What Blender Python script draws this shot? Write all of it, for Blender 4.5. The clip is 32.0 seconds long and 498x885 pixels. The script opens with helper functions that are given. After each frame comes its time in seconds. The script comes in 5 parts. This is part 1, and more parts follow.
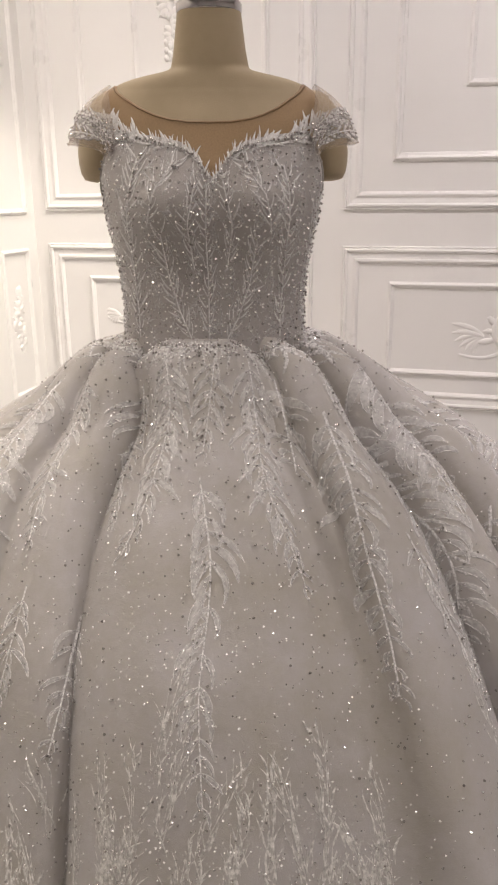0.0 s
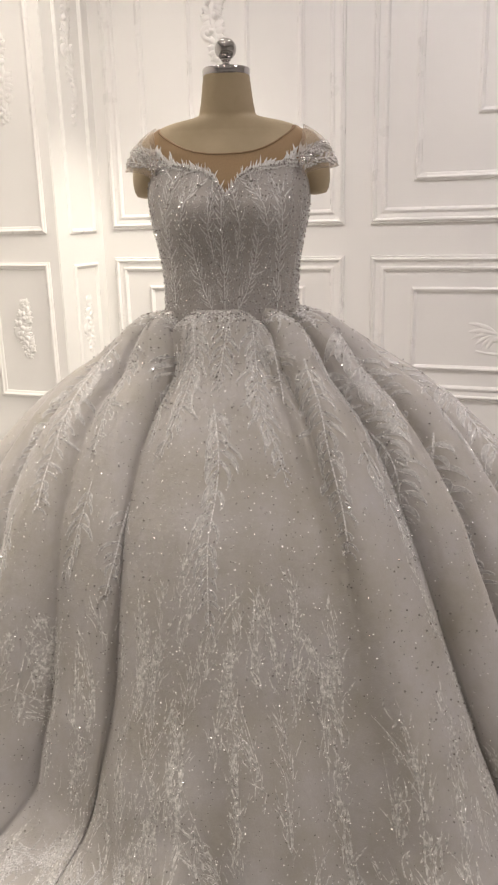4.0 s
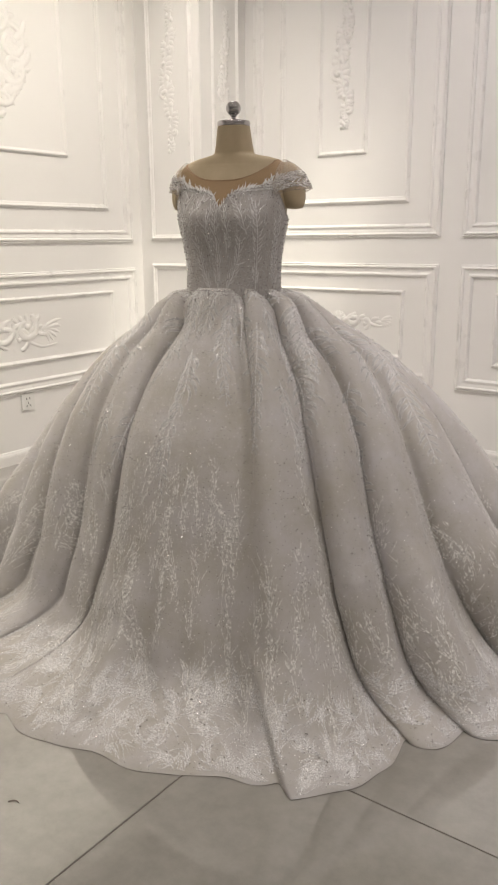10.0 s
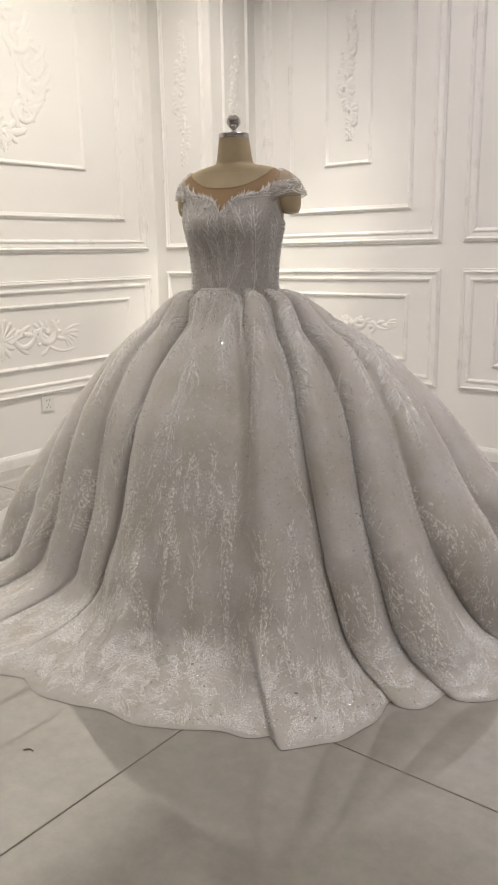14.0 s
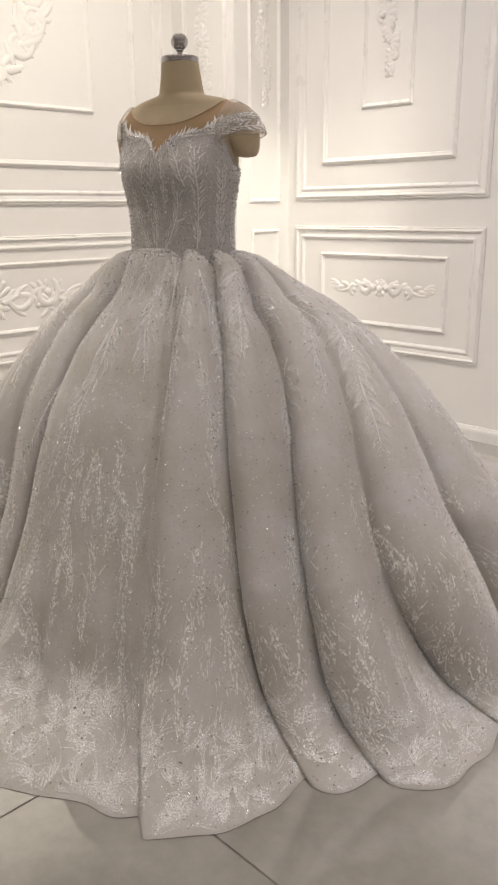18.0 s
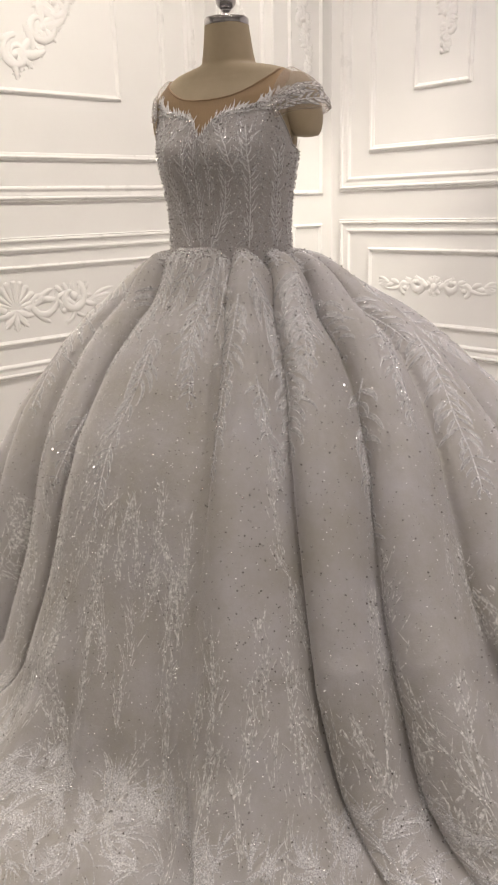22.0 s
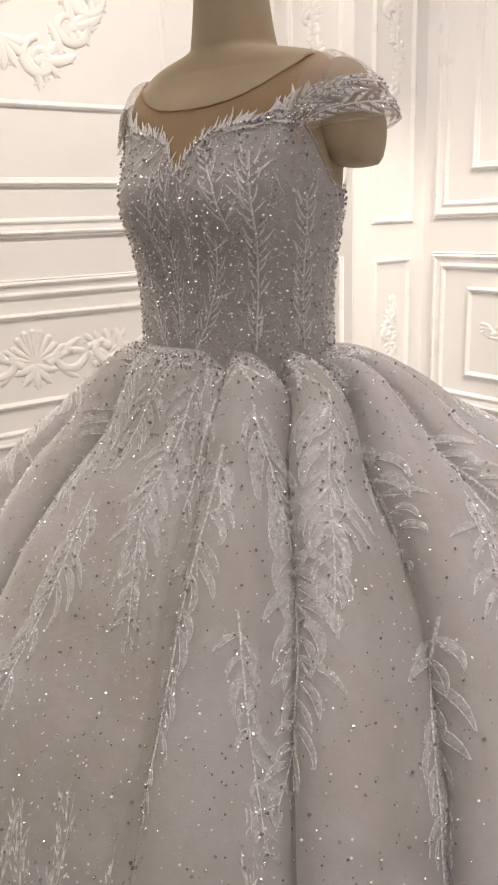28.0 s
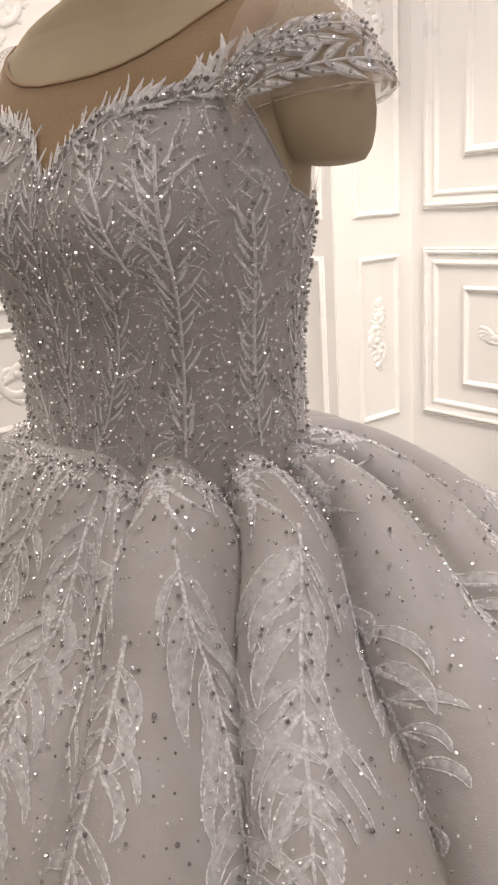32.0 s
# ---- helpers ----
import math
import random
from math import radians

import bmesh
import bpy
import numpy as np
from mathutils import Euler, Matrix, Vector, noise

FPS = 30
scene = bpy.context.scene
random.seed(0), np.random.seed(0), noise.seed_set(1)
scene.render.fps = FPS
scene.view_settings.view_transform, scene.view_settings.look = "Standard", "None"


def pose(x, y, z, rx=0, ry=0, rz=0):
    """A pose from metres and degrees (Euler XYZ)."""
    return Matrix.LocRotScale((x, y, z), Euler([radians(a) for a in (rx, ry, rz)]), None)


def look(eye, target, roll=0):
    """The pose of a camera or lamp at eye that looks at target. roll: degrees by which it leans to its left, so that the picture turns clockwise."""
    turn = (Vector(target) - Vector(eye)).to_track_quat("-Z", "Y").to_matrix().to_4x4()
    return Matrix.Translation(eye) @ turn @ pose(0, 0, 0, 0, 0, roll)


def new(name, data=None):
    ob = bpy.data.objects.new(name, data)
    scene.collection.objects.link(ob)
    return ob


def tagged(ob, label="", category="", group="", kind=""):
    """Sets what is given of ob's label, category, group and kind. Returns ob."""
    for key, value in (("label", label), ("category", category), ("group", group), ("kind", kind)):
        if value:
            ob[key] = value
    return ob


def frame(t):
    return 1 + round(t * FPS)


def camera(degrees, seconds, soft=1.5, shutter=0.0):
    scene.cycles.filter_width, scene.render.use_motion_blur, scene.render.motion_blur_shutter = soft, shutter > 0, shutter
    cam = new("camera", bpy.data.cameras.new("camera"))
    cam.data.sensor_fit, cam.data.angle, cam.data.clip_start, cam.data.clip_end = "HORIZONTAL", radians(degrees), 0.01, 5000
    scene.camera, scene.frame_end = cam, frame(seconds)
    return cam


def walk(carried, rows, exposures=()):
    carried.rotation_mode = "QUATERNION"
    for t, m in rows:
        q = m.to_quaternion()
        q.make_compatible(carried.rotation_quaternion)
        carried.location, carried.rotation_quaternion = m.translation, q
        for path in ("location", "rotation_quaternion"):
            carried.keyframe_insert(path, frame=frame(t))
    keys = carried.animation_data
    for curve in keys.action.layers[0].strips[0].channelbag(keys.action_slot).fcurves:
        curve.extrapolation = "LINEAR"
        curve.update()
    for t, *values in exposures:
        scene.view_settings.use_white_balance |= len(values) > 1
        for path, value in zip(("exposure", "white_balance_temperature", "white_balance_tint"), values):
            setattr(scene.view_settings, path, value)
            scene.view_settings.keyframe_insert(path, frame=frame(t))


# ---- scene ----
cam = camera(35.1, 32.0, soft=2.1)
METRES, EYE, TILT, LEAN, TURN = 5.1, 1.198, 1.36, -0.495, 15.2
ROWS = [
    (0.0, 0.0, 0.0, 0.0, -0.31, -18.86, 0.9),
    (0.5, -0.016, -0.0143, -0.0011, -2.65, -18.71, 1.11),
    (1.0, -0.0303, -0.0276, -0.0014, -4.67, -18.1, 1.75),
    (1.5, -0.0408, -0.0401, -0.0011, -5.05, -17.24, 1.85),
    (2.0, -0.0398, -0.0505, -0.0004, -4.04, -16.77, 1.86),
    (2.5, -0.0233, -0.0607, -0.0007, -2.47, -16.85, 1.83),
    (3.0, -0.002, -0.0688, -0.0006, 0.72, -17.29, 1.83),
    (3.5, 0.0137, -0.0747, -0.0023, 3.26, -17.34, 1.91),
    (5.5, 0.0487, -0.1293, -0.004, 5.67, -16.25, 2.04),
    (6.0, 0.0686, -0.1365, -0.0047, 10.38, -15.82, 2.1),
    (6.5, 0.0886, -0.142, -0.0068, 15.34, -16.1, 1.6),
    (7.0, 0.0981, -0.1474, -0.009, 16.46, -16.17, 1.76),
    (7.5, 0.1015, -0.1607, -0.0113, 15.36, -16.06, 1.7),
    (8.0, 0.1048, -0.1779, -0.0123, 14.14, -16.15, 1.95),
    (8.5, 0.1114, -0.1878, -0.0108, 13.68, -15.74, 2.16),
    (9.0, 0.1314, -0.1915, -0.01, 14.6, -15.27, 1.8),
    (9.5, 0.1541, -0.1922, -0.0084, 17.51, -15.62, 1.03),
    (10.0, 0.1694, -0.1896, -0.0098, 21.32, -15.55, 1.38),
    (10.5, 0.1699, -0.1939, -0.0106, 22.03, -15.77, 1.75),
    (11.0, 0.1606, -0.2108, -0.0099, 20.38, -15.4, 2.11),
    (11.5, 0.1457, -0.2266, -0.0089, 17.92, -14.77, 2.77),
    (12.0, 0.1357, -0.2317, -0.0107, 16.94, -13.94, 2.91),
    (12.5, 0.1367, -0.2314, -0.0132, 16.22, -13.35, 2.5),
    (13.0, 0.1507, -0.2305, -0.0146, 16.57, -13.93, 2.79),
    (13.5, 0.174, -0.2246, -0.0141, 19.81, -14.28, 2.11),
    (14.0, 0.1945, -0.2166, -0.0154, 22.87, -14.61, 1.99),
    (14.5, 0.2086, -0.2103, -0.0175, 23.19, -14.74, 2.31),
    (15.0, 0.2159, -0.1991, -0.0191, 21.89, -14.82, 2.5),
    (15.5, 0.2186, -0.1808, -0.0218, 20.53, -14.3, 2.44),
    (17.5, 0.2149, -0.1228, -0.0208, 25.06, -16.91, 2.13),
    (18.0, 0.2311, -0.1057, -0.0205, 29.87, -17.42, 1.6),
    (18.5, 0.2452, -0.0911, -0.0217, 31.75, -17.53, 1.85),
    (19.0, 0.2523, -0.0815, -0.0222, 31.97, -17.67, 1.97),
    (19.5, 0.2507, -0.0785, -0.0226, 31.8, -17.64, 1.98),
    (20.0, 0.2371, -0.0779, -0.0231, 30.88, -17.54, 2.01),
    (20.5, 0.2162, -0.0764, -0.0217, 30.22, -17.66, 2.55),
    (21.0, 0.198, -0.0722, -0.0212, 30.69, -17.78, 2.54),
    (21.5, 0.1863, -0.0667, -0.0221, 30.88, -17.85, 2.44),
    (22.0, 0.1857, -0.0574, -0.0232, 31.57, -17.63, 2.68),
    (22.5, 0.194, -0.0402, -0.0213, 34.37, -17.61, 2.8),
    (23.0, 0.2024, -0.0213, -0.0192, 36.07, -17.61, 3.15),
    (23.5, 0.2058, -0.0073, -0.0189, 36.6, -17.44, 3.28),
    (24.0, 0.2021, 0.001, -0.0185, 35.99, -17.28, 3.42),
    (24.5, 0.1878, 0.0074, -0.0179, 34.27, -16.89, 3.06),
    (25.0, 0.1675, 0.012, -0.0161, 32.65, -16.87, 3.21),
    (25.5, 0.1489, 0.0151, -0.0157, 32.88, -17.13, 2.47),
    (27.5, 0.1334, 0.0631, -0.0129, 37.76, -16.85, 3.12),
    (28.0, 0.1307, 0.0756, -0.0106, 38.58, -16.58, 3.1),
    (28.5, 0.122, 0.0808, -0.0093, 37.97, -16.29, 3.02),
    (29.0, 0.1048, 0.083, -0.0088, 35.08, -16.69, 3.44),
    (29.5, 0.0886, 0.0848, -0.0097, 32.95, -17.45, 3.35),
    (30.0, 0.0783, 0.0875, -0.0092, 31.96, -17.63, 3.27),
    (30.5, 0.0777, 0.0969, -0.0085, 32.42, -17.22, 3.82),
    (31.0, 0.0827, 0.1146, -0.0074, 34.86, -17.33, 4.02),
    (31.5, 0.0884, 0.1299, -0.0072, 36.5, -17.45, 4.18),
    (32.0, 0.0929, 0.1399, -0.0058, 37.21, -17.45, 4.84),
]
walk(cam, [(t, pose(0, 0, EYE, TILT, LEAN, TURN) @ pose(METRES * x, METRES * y, METRES * z, 90 + pitch, roll, yaw)) for t, x, y, z, yaw, pitch, roll in ROWS],
     [(0, -0.13, 6500, 13), (2, -0.18, 6500, 13), (3.5, -0.09, 6500, 11), (7, -0.15, 6500, 9), (13, -0.18, 6400, 7.5), (15, -0.17, 6400, 7.5), (18, -0.14, 6500, 9.5),
      (22, -0.16, 6450, 11), (25, -0.07, 6500, 11.5), (28, -0.10, 6500, 13), (30, -0.11, 6500, 13.5), (32, -0.10, 6500, 13)])

# ---- light ----
world = bpy.data.worlds.new("world")
scene.world = world
world.use_nodes = True
world.node_tree.nodes["Background"].inputs[0].default_value = (0.9, 0.93, 1.0, 1)
world.node_tree.nodes["Background"].inputs[1].default_value = 0.05

CEIL = 3.05
# adjustable ceiling downlights: place, aim point, watts, colour, cone in degrees
DOWNLIGHTS = [
    ((-1.15, 1.75), (-1.15, 3.17, 0.25), 11, (1.0, 0.905, 0.90), 120),
    ((0.15, 1.75), (0.15, 3.17, 0.2), 21, (1.0, 0.905, 0.90), 120),
    ((1.50, 1.75), (1.50, 3.17, 0.2), 29, (1.0, 0.905, 0.89), 120),
    # narrow spot added to brighten the pier's return face; no known lamp there
    ((0.30, 2.30), (-1.80, 2.95, 0.8), 95, (1.0, 0.92, 0.76), 28),
    ((-0.95, 1.80), (-2.28, 2.00, 0.5), 36, (1.0, 0.895, 0.76), 125),
    ((-0.95, 0.45), (-2.28, 0.60, 0.75), 42, (1.0, 0.895, 0.76), 116),
    ((-0.25, 0.40), (-0.25, 0.60, 0.0), 4.5, (1.0, 0.89, 0.85), 110),
    ((0.20, -0.9), (0.20, -0.9, 0.0), 6, (1.0, 0.90, 0.80), 130),
    ((1.50, -0.9), (1.50, -0.9, 0.0), 11, (1.0, 0.90, 0.80), 130),
    ((1.50, 0.7), (1.50, 0.7, 0.0), 23, (1.0, 0.91, 0.85), 130),
    ((-1.10, -0.9), (-1.10, -0.9, 0.0), 5, (1.0, 0.90, 0.80), 130),
    ((0.20, -2.4), (0.20, -2.4, 0.0), 15, (1.0, 0.90, 0.80), 130),
    ((2.70, -0.9), (2.70, -0.9, 0.0), 22, (1.0, 0.90, 0.80), 130),
]


# ---- materials ----
def material(name, colour, rough=0.5, metal=0.0, spec=0.5):
    m = bpy.data.materials.new(name)
    m.use_nodes = True
    b = m.node_tree.nodes["Principled BSDF"]
    b.inputs["Base Color"].default_value = (*colour, 1)
    b.inputs["Roughness"].default_value = rough
    b.inputs["Metallic"].default_value = metal
    b.inputs["Specular IOR Level"].default_value = spec
    return m


def node(m, kind, **settings):
    n = m.node_tree.nodes.new(kind)
    for k, v in settings.items():
        n.inputs[k].default_value = v
    return n


def link(m, a, b):
    m.node_tree.links.new(a, b)


def ramp(m, source, stops):
    n = m.node_tree.nodes.new("ShaderNodeValToRGB")
    link(m, source, n.inputs[0])
    el = n.color_ramp.elements
    while len(el) < len(stops):
        el.new(0.5)
    for e, (p, c) in zip(el, stops):
        e.position, e.color = p, (*c, 1)
    return n.outputs[0]


def coords(m, scale=(1, 1, 1)):
    c = m.node_tree.nodes.new("ShaderNodeTexCoord")
    mp = m.node_tree.nodes.new("ShaderNodeMapping")
    mp.inputs["Scale"].default_value = scale
    link(m, c.outputs["Object"], mp.inputs[0])
    return mp.outputs[0]


def noisy(m, where, scale, detail=4.0, rough=0.55):
    n = node(m, "ShaderNodeTexNoise", Scale=scale, Detail=detail, Roughness=rough)
    link(m, where, n.inputs["Vector"])
    return n.outputs["Fac"]


def bump(m, height, strength, distance):
    b = m.node_tree.nodes["Principled BSDF"]
    n = node(m, "ShaderNodeBump", Strength=strength, Distance=distance)
    link(m, height, n.inputs["Height"])
    if b.inputs["Normal"].links:
        link(m, b.inputs["Normal"].links[0].from_socket, n.inputs["Normal"])
    link(m, n.outputs[0], b.inputs["Normal"])


def painted(name, low, high, rough, grain=60.0):
    """White paint with broad tone drift and a fine roller grain."""
    m = material(name, high, rough)
    b = m.node_tree.nodes["Principled BSDF"]
    w = coords(m)
    link(m, ramp(m, noisy(m, w, 1.3, 6), [(0.3, low), (0.7, high)]), b.inputs["Base Color"])
    bump(m, noisy(m, w, grain, 3), 0.12, 0.002)
    bump(m, noisy(m, w, 5.0, 2), 0.10, 0.004)
    r = node(m, "ShaderNodeMapRange", **{"To Min": rough - 0.08, "To Max": rough + 0.1})
    link(m, noisy(m, w, 9.0, 5), r.inputs[0])
    link(m, r.outputs[0], b.inputs["Roughness"])
    return m


WALL = painted("white_wall_paint", (0.81, 0.80, 0.785), (0.86, 0.85, 0.835), 0.40)
TRIM = painted("white_moulding_paint", (0.83, 0.82, 0.805), (0.88, 0.87, 0.855), 0.28, 90.0)
PLASTER = painted("white_plaster", (0.82, 0.81, 0.795), (0.87, 0.86, 0.845), 0.40, 140.0)
CEILING = painted("ceiling_paint", (0.74, 0.73, 0.72), (0.8, 0.79, 0.78), 0.6)


def marble_tile():
    m = material("polished_tile", (0.55, 0.53, 0.5), 0.07, 0.0, 1.0)
    b = m.node_tree.nodes["Principled BSDF"]
    w = coords(m)
    big = ramp(m, noisy(m, w, 1.6, 8, 0.6), [(0.3, (0.29, 0.275, 0.25)), (0.7, (0.36, 0.345, 0.32))])
    fine = ramp(m, noisy(m, w, 22.0, 6, 0.7), [(0.35, (0.88, 0.88, 0.88)), (0.65, (1.0, 1.0, 1.0))])
    mix = m.node_tree.nodes.new("ShaderNodeMix")
    mix.data_type, mix.blend_type = "RGBA", "MULTIPLY"
    mix.inputs[0].default_value = 1.0
    link(m, big, mix.inputs[6]), link(m, fine, mix.inputs[7])
    link(m, mix.outputs[2], b.inputs["Base Color"])
    r = node(m, "ShaderNodeMapRange", **{"To Min": 0.015, "To Max": 0.05})
    link(m, noisy(m, w, 3.0, 6), r.inputs[0])
    link(m, r.outputs[0], b.inputs["Roughness"])
    bump(m, noisy(m, w, 2.2, 2), 0.03, 0.004)
    b.inputs["Coat Weight"].default_value = 1.0
    b.inputs["Coat Roughness"].default_value = 0.02
    b.inputs["Coat IOR"].default_value = 1.9
    return m


TILE = marble_tile()
GROUT = material("grey_grout", (0.2, 0.18, 0.16), 0.8)
PLASTIC = material("white_switch_plastic", (0.78, 0.78, 0.76), 0.35)
DARK = material("dark_slot", (0.02, 0.02, 0.02), 0.6)
DEBRIS = material("brown_thread", (0.17, 0.14, 0.12), 0.8)
CHROME = material("chrome", (0.45, 0.43, 0.43), 0.12, 1.0)


def linen():
    m = material("beige_linen", (0.5, 0.42, 0.3), 0.75)
    b = m.node_tree.nodes["Principled BSDF"]
    w = coords(m)
    link(m, ramp(m, noisy(m, w, 14.0, 6), [(0.3, (0.42, 0.335, 0.215)), (0.7, (0.50, 0.41, 0.275))]), b.inputs["Base Color"])
    bump(m, noisy(m, w, 700.0, 2), 0.25, 0.001)
    b.inputs["Sheen Weight"].default_value = 0.15
    return m


LINEN = linen()


def sheer(name, colour, cover, grain):
    """Net: partly see-through threads."""
    m = material(name, colour, 0.6)
    b = m.node_tree.nodes["Principled BSDF"]
    w = coords(m)
    r = node(m, "ShaderNodeMapRange", **{"To Min": cover - 0.12, "To Max": cover + 0.12})
    link(m, noisy(m, w, grain, 3), r.inputs[0])
    link(m, r.outputs[0], b.inputs["Alpha"])
    b.inputs["Sheen Weight"].default_value = 0.2
    return m


NUDE_NET = sheer("nude_tulle", (0.52, 0.335, 0.175), 0.55, 500.0)
CAP_NET = sheer("cap_sleeve_tulle", (0.62, 0.50, 0.40), 0.35, 400.0)
NET_EDGE = material("nude_binding", (0.30, 0.19, 0.10), 0.6)


def gown_cloth(name, low, high, glint):
    """Layered glitter tulle over satin: soft tone drift, net grain and a scatter of tiny flecks."""
    m = material(name, high, 0.55)
    b = m.node_tree.nodes["Principled BSDF"]
    w = coords(m)
    tone = ramp(m, noisy(m, w, 7.0, 9, 0.72), [(0.3, low), (0.7, high)])
    v = node(m, "ShaderNodeTexVoronoi", Scale=260.0)
    link(m, w, v.inputs["Vector"])
    pick = ramp(m, v.outputs["Color"], [(0.80, (0, 0, 0)), (0.86, (1, 1, 1))])
    near = ramp(m, v.outputs["Distance"], [(0.25, (1, 1, 1)), (0.34, (0, 0, 0))])
    both = m.node_tree.nodes.new("ShaderNodeMath")
    both.operation = "MULTIPLY"
    link(m, pick, both.inputs[0]), link(m, near, both.inputs[1])
    weight = node(m, "ShaderNodeMath")
    weight.operation = "MULTIPLY"
    link(m, both.outputs[0], weight.inputs[0])
    weight.inputs[1].default_value = glint
    link(m, tone, b.inputs["Base Color"])
    link(m, weight.outputs[0], b.inputs["Metallic"])
    r = node(m, "ShaderNodeMapRange", **{"To Min": 0.62, "To Max": 0.12})
    link(m, both.outputs[0], r.inputs[0])
    link(m, r.outputs[0], b.inputs["Roughness"])
    # each fleck of glitter lies at its own slant
    g = m.node_tree.nodes.new("ShaderNodeNewGeometry")
    slant = node(m, "ShaderNodeVectorMath")
    slant.operation = "SUBTRACT"
    link(m, v.outputs["Color"], slant.inputs[0])
    slant.inputs[1].default_value = (0.5, 0.5, 0.5)
    much = m.node_tree.nodes.new("ShaderNodeVectorMath")
    much.operation = "SCALE"
    link(m, slant.outputs[0], much.inputs[0])
    gain = m.node_tree.nodes.new("ShaderNodeMath")
    gain.operation = "MULTIPLY"
    link(m, both.outputs[0], gain.inputs[0])
    gain.inputs[1].default_value = 1.6
    link(m, gain.outputs[0], much.inputs["Scale"])
    add = m.node_tree.nodes.new("ShaderNodeVectorMath")
    add.operation = "ADD"
    link(m, g.outputs["Normal"], add.inputs[0]), link(m, much.outputs[0], add.inputs[1])
    unit = m.node_tree.nodes.new("ShaderNodeVectorMath")
    unit.operation = "NORMALIZE"
    link(m, add.outputs[0], unit.inputs[0])
    link(m, unit.outputs[0], b.inputs["Normal"])
    bump(m, noisy(m, w, 900.0, 2), 0.35, 0.0012)
    bump(m, noisy(m, w, 60.0, 4), 0.30, 0.003)
    bump(m, noisy(m, w, 11.0, 3), 0.25, 0.008)
    b.inputs["Sheen Weight"].default_value = 0.6
    b.inputs["Sheen Roughness"].default_value = 0.35
    b.inputs["Sheen Tint"].default_value = (0.97, 0.95, 0.96, 1)
    return m


GOWN = gown_cloth("glitter_tulle", (0.395, 0.370, 0.325), (0.495, 0.480, 0.494), 0.9)
BODICE = gown_cloth("bodice_tulle", (0.430, 0.405, 0.388), (0.535, 0.512, 0.512), 0.9)


def thread(name, colour, thin, thick, weave=260.0):
    """Embroidery: glossy thread, open here and there like net."""
    m = material(name, colour, 0.32)
    b = m.node_tree.nodes["Principled BSDF"]
    w = coords(m)
    bump(m, noisy(m, w, 420.0, 3), 0.4, 0.001)
    r = node(m, "ShaderNodeMapRange", **{"From Min": 0.35, "From Max": 0.65, "To Min": thin, "To Max": thick})
    link(m, noisy(m, w, weave, 3), r.inputs[0])
    link(m, r.outputs[0], b.inputs["Alpha"])
    b.inputs["Sheen Weight"].default_value = 0.3
    return m


LACE = thread("white_embroidery", (0.88, 0.87, 0.87), 0.70, 1.0)
SATIN_NET = thread("satin_leaf_net", (0.87, 0.86, 0.86), 0.34, 0.52, 160.0)
OUTLINE = thread("leaf_outline_thread", (0.88, 0.87, 0.87), 0.36, 0.86, 300.0)
SOFT_LACE = thread("feathery_ivory_embroidery", (0.89, 0.875, 0.85), 0.40, 0.90, 150.0)
FINE_LACE = thread("fine_white_embroidery", (0.87, 0.86, 0.865), 0.35, 0.84, 380.0)


def sequin():
    m = material("silver_sequin", (0.95, 0.94, 0.93), 0.25, 0.4)
    g = m.node_tree.nodes.new("ShaderNodeNewGeometry")
    r = node(m, "ShaderNodeMapRange", **{"To Min": 0.17, "To Max": 0.36})
    link(m, g.outputs["Random Per Island"], r.inputs[0])
    link(m, r.outputs[0], m.node_tree.nodes["Principled BSDF"].inputs["Roughness"])
    return m


SEQUIN = sequin()


def crystal():
    m = material("crystal_bead", (0.8, 0.8, 0.8), 0.1, 0.85, 1.0)
    b = m.node_tree.nodes["Principled BSDF"]
    g = m.node_tree.nodes.new("ShaderNodeNewGeometry")
    link(m, ramp(m, g.outputs["Random Per Island"], [(0.0, (0.40, 0.38, 0.37)), (0.35, (0.55, 0.53, 0.52)), (0.55, (0.76, 0.74, 0.74)), (0.72, (1.0, 0.99, 1.0))]), b.inputs["Base Color"])
    r = node(m, "ShaderNodeMapRange", **{"To Min": 0.10, "To Max": 0.26})
    link(m, g.outputs["Random Per Island"], r.inputs[0])
    link(m, r.outputs[0], b.inputs["Roughness"])
    return m


CRYSTAL = crystal()


# ---- building helpers ----
def from_arrays(name, verts, faces, mats, smooth=True):
    me = bpy.data.meshes.new(name)
    me.from_pydata([tuple(v) for v in verts], [], [tuple(f) for f in faces])
    for m in mats if isinstance(mats, (list, tuple)) else [mats]:
        me.materials.append(m)
    if smooth:
        me.polygons.foreach_set("use_smooth", [True] * len(me.polygons))
    me.update()
    return me


def from_bm(name, bm, mats, smooth=False):
    me = bpy.data.meshes.new(name)
    bm.to_mesh(me)
    bm.free()
    for m in mats if isinstance(mats, (list, tuple)) else [mats]:
        me.materials.append(m)
    if smooth:
        me.polygons.foreach_set("use_smooth", [True] * len(me.polygons))
    return me


def part(name, data, parent, label="", kind=""):
    ob = new(name, data)
    ob.parent = parent
    return tagged(ob, label, kind=kind)


def box(bm, lo, hi):
    vs = [bm.verts.new((x, y, z)) for x in (lo[0], hi[0]) for y in (lo[1], hi[1]) for z in (lo[2], hi[2])]
    for f in ((0, 1, 3, 2), (4, 6, 7, 5), (0, 4, 5, 1), (2, 3, 7, 6), (0, 2, 6, 4), (1, 5, 7, 3)):
        bm.faces.new([vs[i] for i in f])


def box_mesh(name, lo, hi, mat, bevel=0.0):
    bm = bmesh.new()
    box(bm, lo, hi)
    if bevel:
        bmesh.ops.bevel(bm, geom=bm.edges[:], offset=bevel, segments=2, affect="EDGES")
    return from_bm(name, bm, mat)


